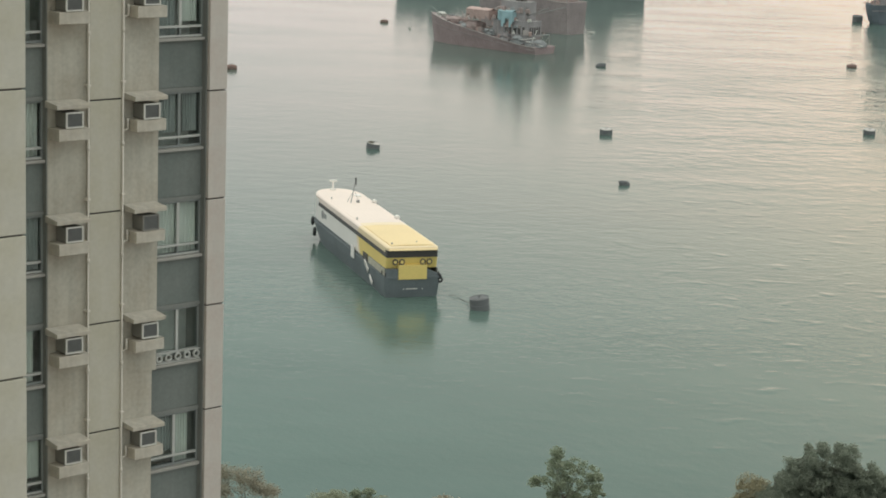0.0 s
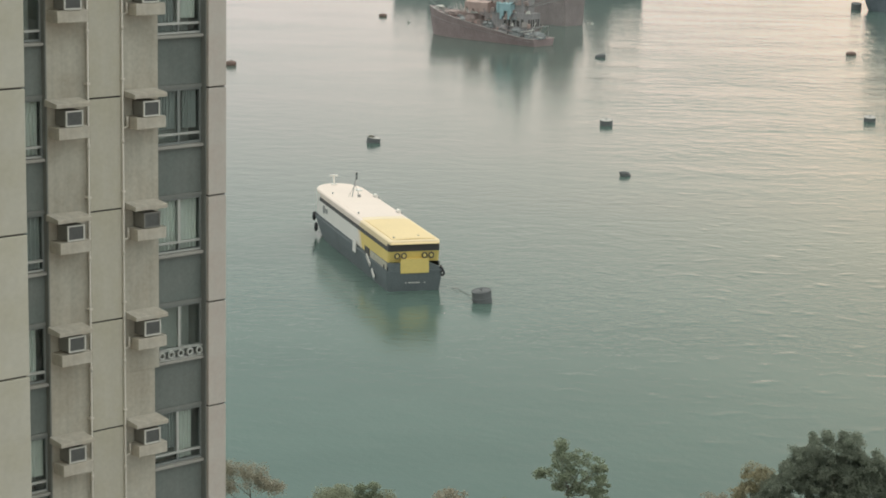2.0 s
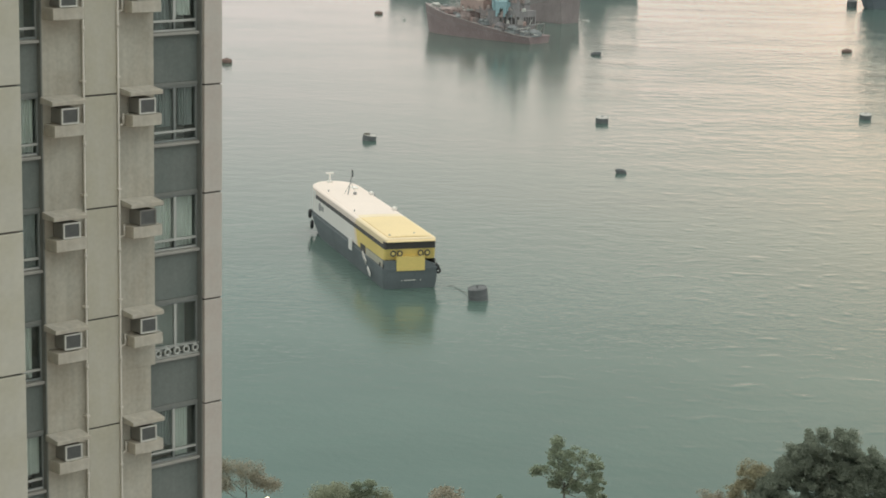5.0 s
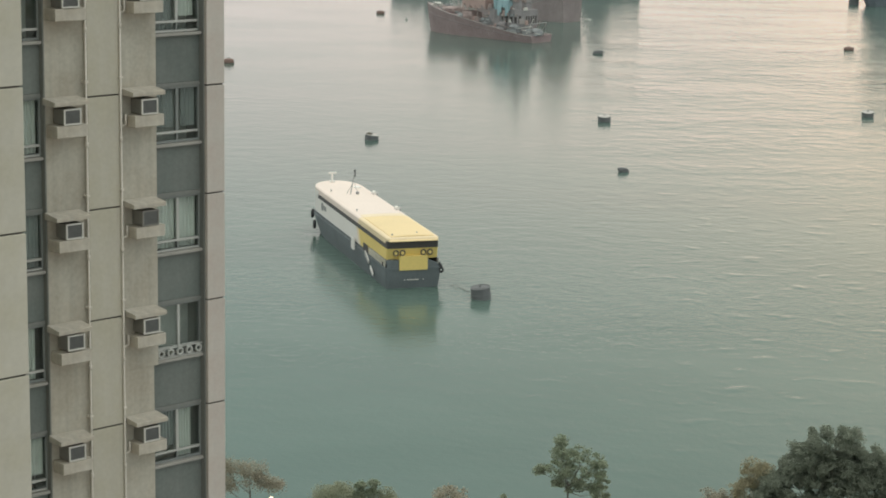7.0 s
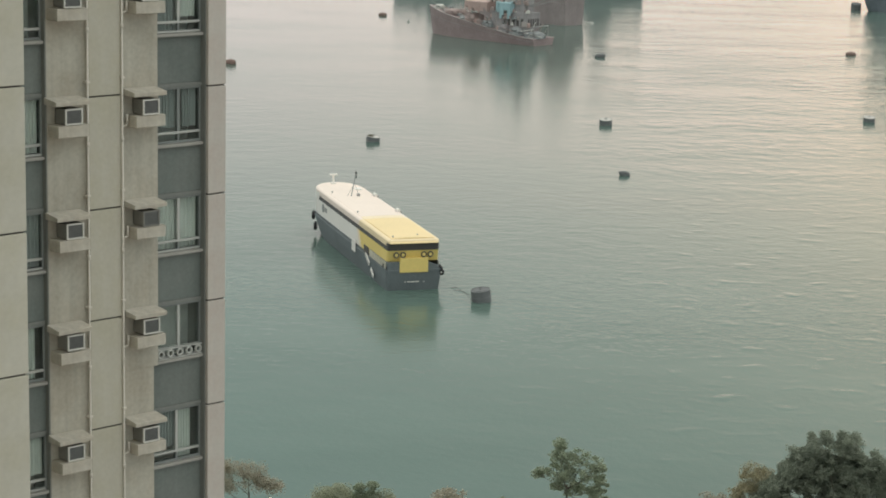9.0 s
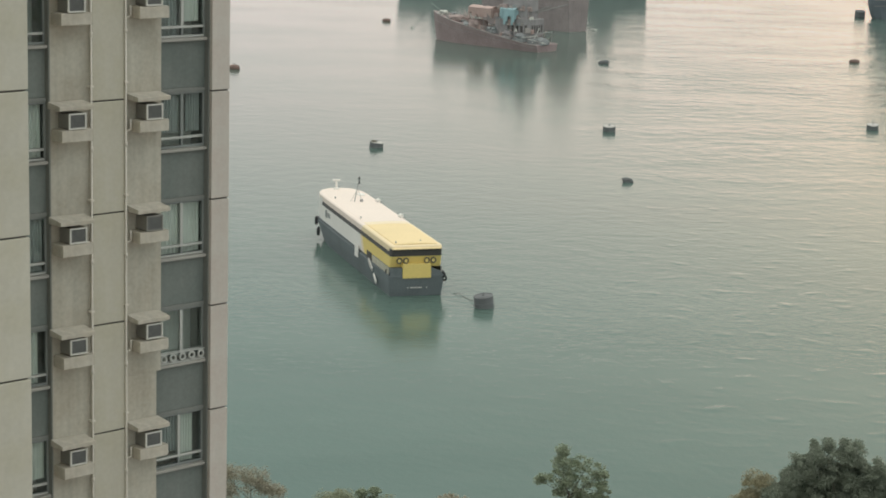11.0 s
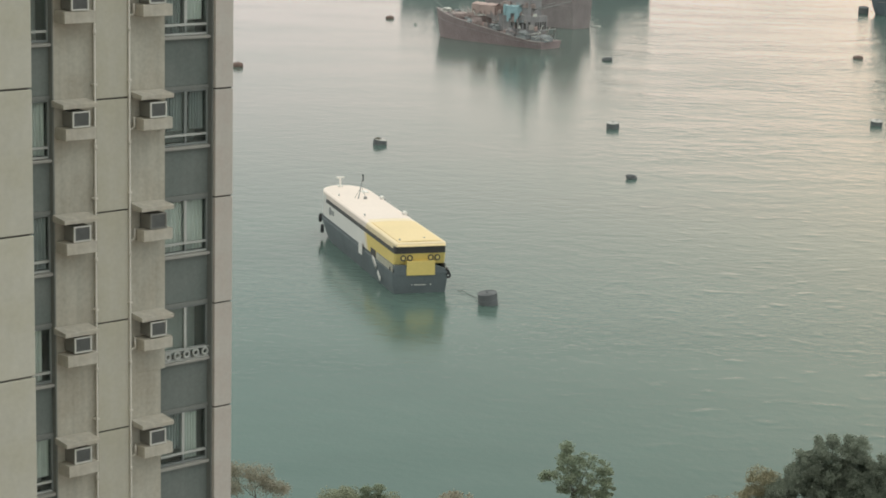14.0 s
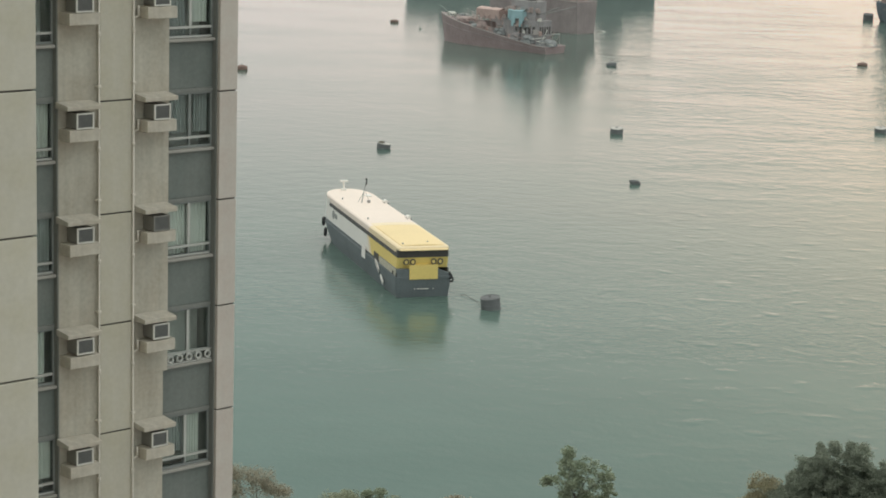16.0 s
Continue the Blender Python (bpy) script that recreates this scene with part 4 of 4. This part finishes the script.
trawler("fishing_trawler", pose(38.2, 642, 0, 0, 0, 138.4), 40, 5.0, 12.0, 9.8, TRAWLER_DARK, 8, "dark brown fishing trawler rafted beside another", 0.05, 14,
        ((14.0, 0.5, 4.5, 2.0, TRAWLER_DECK, 0), (26, 0, 4, 3, NET, 0)), clutter=30, house_mat=TRAWLER_DECK)
trawler("fishing_trawler", pose(72, 790, 0, 0, 0, 178), 46, 6.0, 13.0, 10.0, FAR_HULL, 11, "large dark fishing vessel behind the moored trawlers", 0.25, 18,
        ((9, 0, 5, 2, NET, 0), (38, 0, 5, 2, TRAWLER_DECK, 0)), house_mat=CABIN_GREY)
trawler("fishing_trawler", pose(18, 796, 0, 0, 0, 181), 40, 5.5, 12.0, 10.0, FAR_HULL, 17, "dark fishing vessel moored far out in the haze", 0.45, 17,
        ((9, 0, 5, 2, NET, 0), (30, 0, 4, 2, TRAWLER_DECK, 0)), house_mat=CABIN_GREY)
trawler("fishing_boat", pose(142.9, 722, 0, 0, 0, 12), 34, 4.2, 8.2, 6.7, BOAT_BLUE, 14, "dark blue-grey fishing boat with tall deckhouse", 0.10, 19,
        ((2.0, -1.5, 2.6, 1.6, TRAWLER_CABIN, 0), (24, 0, 3, 1.5, AC_FRAME, 0)), clutter=24, house_len=0.5, house_mat=CABIN_GREY, rake=0.10, full=0.45, round_stern=2.2)


# ---- trees and shrubs on the promenade ----
def tree(name, x, y, base, top, wide, mat, label, seed, crown_from=0.35, leaf=0.30, count=2600, clumps=26, squash=1.0, limbs=7, category="tree", flat=0.35, tight=0.36, lobes=None, thick=0.014, soft=1.0):
    """Tapered trunk, forking limbs, and a crown of leaf blades gathered in clumps."""
    rng = np.random.default_rng(seed)
    rr = random.Random(seed)
    h = top - base
    t = empty(name, pose(x, y, base), label, category, "trees on the promenade")
    bm = bmesh.new()
    fork = h * crown_from
    lean = Vector((rr.uniform(-0.2, 0.2), rr.uniform(-0.2, 0.2), 0))
    r0 = max(0.05, h * thick)
    add_rod(bm, (0, 0, -0.1), lean + Vector((0, 0, fork)), r0, r0 * 0.7, 8)
    zc, zr = fork + (h - fork) * 0.52, (h - fork) * 0.48
    centres = []
    for i in range(clumps):
        u = rng.normal(size=3)
        u /= np.linalg.norm(u)
        q = rng.uniform(0.45, 1.0) ** 0.5
        centres.append(Vector((u[0] * wide / 2 * q * 0.86, u[1] * wide / 2 * q * squash * 0.86, zc + u[2] * zr * q * 0.90)))
    if lobes:                     # boughs: offset, height over the base, radius
        centres = []
        for i in range(clumps):
            lx, lz, lr = lobes[i % len(lobes)]
            u = rng.normal(size=3)
            u *= rng.uniform(0.3, 1.0) / np.linalg.norm(u) * lr
            centres.append(Vector((lx + u[0], u[1] * squash + rr.uniform(-0.2, 0.2) * wide * squash * 0.5, lz + u[2] * 0.8)))
    else:
        centres[0] = Vector((rr.uniform(-0.15, 0.1) * wide, 0, h - 0.22))
    for i in range(min(limbs, clumps)):
        a = lean + Vector((0, 0, fork * rr.uniform(0.75, 1.0)))
        b = centres[i]
        mid = a.lerp(b, 0.5) + Vector((rr.uniform(-0.3, 0.3), rr.uniform(-0.3, 0.3), -0.1 * h * 0.2))
        add_rod(bm, a, mid, r0 * 0.42, r0 * 0.26, 6)
        add_rod(bm, mid, b, r0 * 0.26, r0 * 0.10, 6)
    part("trunk", bm, BARK, t)
    c = np.array([tuple(v) for v in centres])
    size = wide / (clumps ** (1 / 3)) * tight
    which = rng.integers(0, clumps, count)
    off = rng.normal(size=(count, 3))
    off *= (size * 0.5 * soft * np.clip(2.2 / np.linalg.norm(off, axis=1), 0, 1) + size * (1 - soft) * 0.9 / np.linalg.norm(off, axis=1))[:, None]
    off *= np.array([1, 1, 0.7])
    reach = rng.uniform(0.6, 1.5, (clumps, 3))
    centre = c[which] + off * reach[which]
    centre[:, 2] = np.clip(centre[:, 2], fork * 0.8, h)
    a = rng.normal(size=(count, 3))
    a[:, 2] *= flat
    a /= np.linalg.norm(a, axis=1)[:, None]
    b = np.cross(a, rng.normal(size=(count, 3)))
    b /= np.linalg.norm(b, axis=1)[:, None]
    s = rng.uniform(0.55, 1.2, count)[:, None] * leaf
    verts = np.stack([centre - a * s * 0.5, centre + b * s * 0.28, centre + a * s * 0.5, centre - b * s * 0.28], 1).reshape(-1, 3)
    faces = np.arange(count * 4).reshape(-1, 4)
    me = bpy.data.meshes.new("crown")
    me.from_pydata(verts.tolist(), [], faces.tolist())
    me.materials.append(mat)
    crown = new("crown", me)
    crown.parent = t
    return t


PLANT_Y = 158.0
tree("slender_tree", 10.3, PLANT_Y, 3.0, 13.1, 5.4, LEAF_GREEN, "slender green tree with an open leafy crown", 3, crown_from=0.60, count=10500, clumps=120, limbs=14, leaf=0.20, tight=0.34, squash=0.8, thick=0.009,
     lobes=((-0.75, 9.35, 0.5), (-0.6, 8.4, 0.9), (-2.2, 6.9, 0.6), (-1.1, 7.5, 1.1), (0.1, 7.4, 1.4), (1.0, 8.0, 1.1), (0.9, 6.8, 1.4), (2.1, 7.7, 0.6), (2.1, 6.4, 0.8), (1.4, 5.8, 0.9), (-0.4, 6.5, 1.0), (-0.8, 5.9, 0.7), (0.5, 5.7, 0.8), (2.0, 5.3, 0.6)))
BOUGHS = ((-3.0, 7.7, 1.1), (-1.4, 8.0, 1.0), (-4.6, 6.8, 0.8), (-5.8, 5.8, 0.6), (-6.8, 5.0, 0.5), (0.4, 6.8, 0.9), (1.8, 6.6, 1.0), (3.6, 6.6, 1.1), (5.6, 6.0, 1.3))
INNER = ((-5.0, 3.2, 2.0), (-2.6, 4.4, 2.2), (0.2, 5.6, 2.0), (1.8, 4.85, 2.2), (3.8, 4.8, 2.2), (6.6, 4.2, 2.2), (-1.0, 2.65, 2.2), (2.6, 2.65, 2.2), (-3.0, 5.6, 1.8),
         (-0.6, 6.5, 1.4), (1.4, 5.6, 1.8), (3.4, 5.6, 1.5), (5.2, 5.2, 1.8), (-5.2, 4.6, 1.5), (-1.8, 6.2, 1.6), (-2.2, 7.2, 1.2), (-0.4, 7.2, 1.2), (-3.9, 6.6, 1.0), (1.1, 6.6, 1.0), (2.7, 6.5, 1.0), (4.6, 6.3, 1.2))
tuft_rng = random.Random(70)
TUFTS = []
for i in range(72):
    bx, bz, br = BOUGHS[i % len(BOUGHS)]
    a, q = tuft_rng.uniform(0.08, 0.95) * math.pi, tuft_rng.uniform(0.9, 1.15)
    TUFTS.append((bx + (br + 0.6) * q * math.cos(a), bz + (br * 0.85 + 0.6) * q * math.sin(a), tuft_rng.uniform(0.05, 0.3)))
tree("broad_tree", 33.0, PLANT_Y, 3.0, 14.6, 17.0, LEAF_DARK, "broad dark green tree with a dense crown", 7, crown_from=0.12, count=270000, clumps=2300, leaf=0.17, limbs=22, squash=0.9, tight=0.30,
     lobes=(*BOUGHS, *BOUGHS, *BOUGHS, *BOUGHS, *TUFTS,
            (-3.55, 10.1, 0.15), (-3.45, 9.6, 0.25), (-2.55, 10.5, 0.15), (-2.5, 10.0, 0.25), (-1.05, 10.35, 0.2), (-1.0, 9.9, 0.3), (-0.15, 10.3, 0.25), (-4.85, 9.0, 0.2), (-4.7, 8.4, 0.3), (1.5, 8.9, 0.25),
            (-7.3, 6.4, 0.25), (0.7, 8.5, 0.3), (-5.6, 7.5, 0.3), (-6.5, 6.7, 0.2),
            *INNER, *INNER, *INNER))
tree("yellowing_tree", 25.4, PLANT_Y + 1.5, 3.0, 10.8, 4.6, LEAF_YELLOW, "yellowing small tree beside a broad tree", 9, crown_from=0.1, count=26000, clumps=160, tight=0.55, leaf=0.16)
tree("brown_tree", -14.9, PLANT_Y, 3.0, 10.7, 5.4, LEAF_BROWN, "thin olive-brown tree with sparse foliage", 12, crown_from=0.62, count=9500, clumps=90, limbs=3, tight=0.46, squash=0.8, leaf=0.15, thick=0.010,
     lobes=((-1.7, 6.6, 0.8), (-1.9, 5.8, 0.7), (-0.8, 6.7, 0.9), (0.2, 6.6, 0.9), (1.0, 6.2, 0.8), (1.6, 5.6, 0.6), (2.1, 5.3, 0.35), (-2.4, 5.0, 0.5), (0.4, 5.8, 0.8), (-1.6, 5.2, 0.6), (-0.6, 5.9, 0.8), (0.9, 5.4, 0.5), (-1.9, 6.9, 0.5)))
tree("shrub", -8.0, PLANT_Y, 3.0, 8.6, 4.8, LEAF_LIGHT, "light green leafy garden shrub", 15, crown_from=0.2, count=16000, clumps=90, leaf=0.16, tight=0.6, category="shrub")
tree("shrub", -5.7, PLANT_Y, 3.0, 9.0, 1.9, LEAF_GREEN, "dark green pointed leafy shrub", 18, crown_from=0.2, count=7000, clumps=60, leaf=0.16, tight=0.75, category="shrub",
     lobes=((-0.6, 4.6, 0.5), (-0.5, 5.4, 0.2), (0.4, 4.8, 0.5), (0.5, 5.6, 0.2), (0.0, 3.6, 0.9)))
tree("shrub", -4.0, PLANT_Y, 3.0, 8.3, 2.6, LEAF_LIGHT, "low green leafy shrub beside a pointed one", 19, crown_from=0.2, count=8000, clumps=60, leaf=0.16, tight=0.6, category="shrub")
tree("shrub", 0.9, PLANT_Y, 3.0, 8.6, 3.4, LEAF_BROWN, "sparse brownish shrub with bare twigs", 21, crown_from=0.55, count=900, clumps=22, limbs=14, category="shrub")
tree("shrub", 5.4, PLANT_Y, 3.0, 7.9, 2.4, LEAF_GREEN, "low dark green leafy shrub", 24, crown_from=0.2, count=2600, clumps=24, category="shrub")
tree("shrub", 12.9, PLANT_Y + 1, 3.0, 10.6, 1.6, LEAF_GREEN, "narrow green sapling beside a slender tree", 27, crown_from=0.3, count=1800, clumps=26, category="shrub")
tree("shrub", 21.8, PLANT_Y, 3.0, 8.7, 4.0, LEAF_BROWN, "low olive-brown leafy shrub", 30, crown_from=0.1, count=14000, clumps=70, leaf=0.16, tight=0.5, category="shrub")

GLOW = glow_material("lamp_glow", (1.0, 0.78, 0.45), 6.0)
lamp = empty("street_lamp", pose(-13.4, PLANT_Y + 2, 1.95), "lit promenade lamp on a slim grey post", "street lamp")
part("post", rod((0, 0, 0), (0, 0, 4.3), 0.07, 0.05), STEEL, lamp)
part("lamp_head", rod((0, 0, 4.3), (0, 0, 4.42), 0.14, 0.2), STEEL, lamp)
part("lamp_globe", rod((0, 0, 4.42), (0, 0, 4.66), 0.16, 0.12), GLOW, lamp, "glowing warm lamp")


# ---- drift ----
def motions():
    # the ripples drift slowly across the harbour
    walk(water, [(0.0, pose(0, 0, 0)), (8.0, pose(-5.6, -7.2, 0)), (16.0, pose(-11.2, -14.4, 0))])


motions()
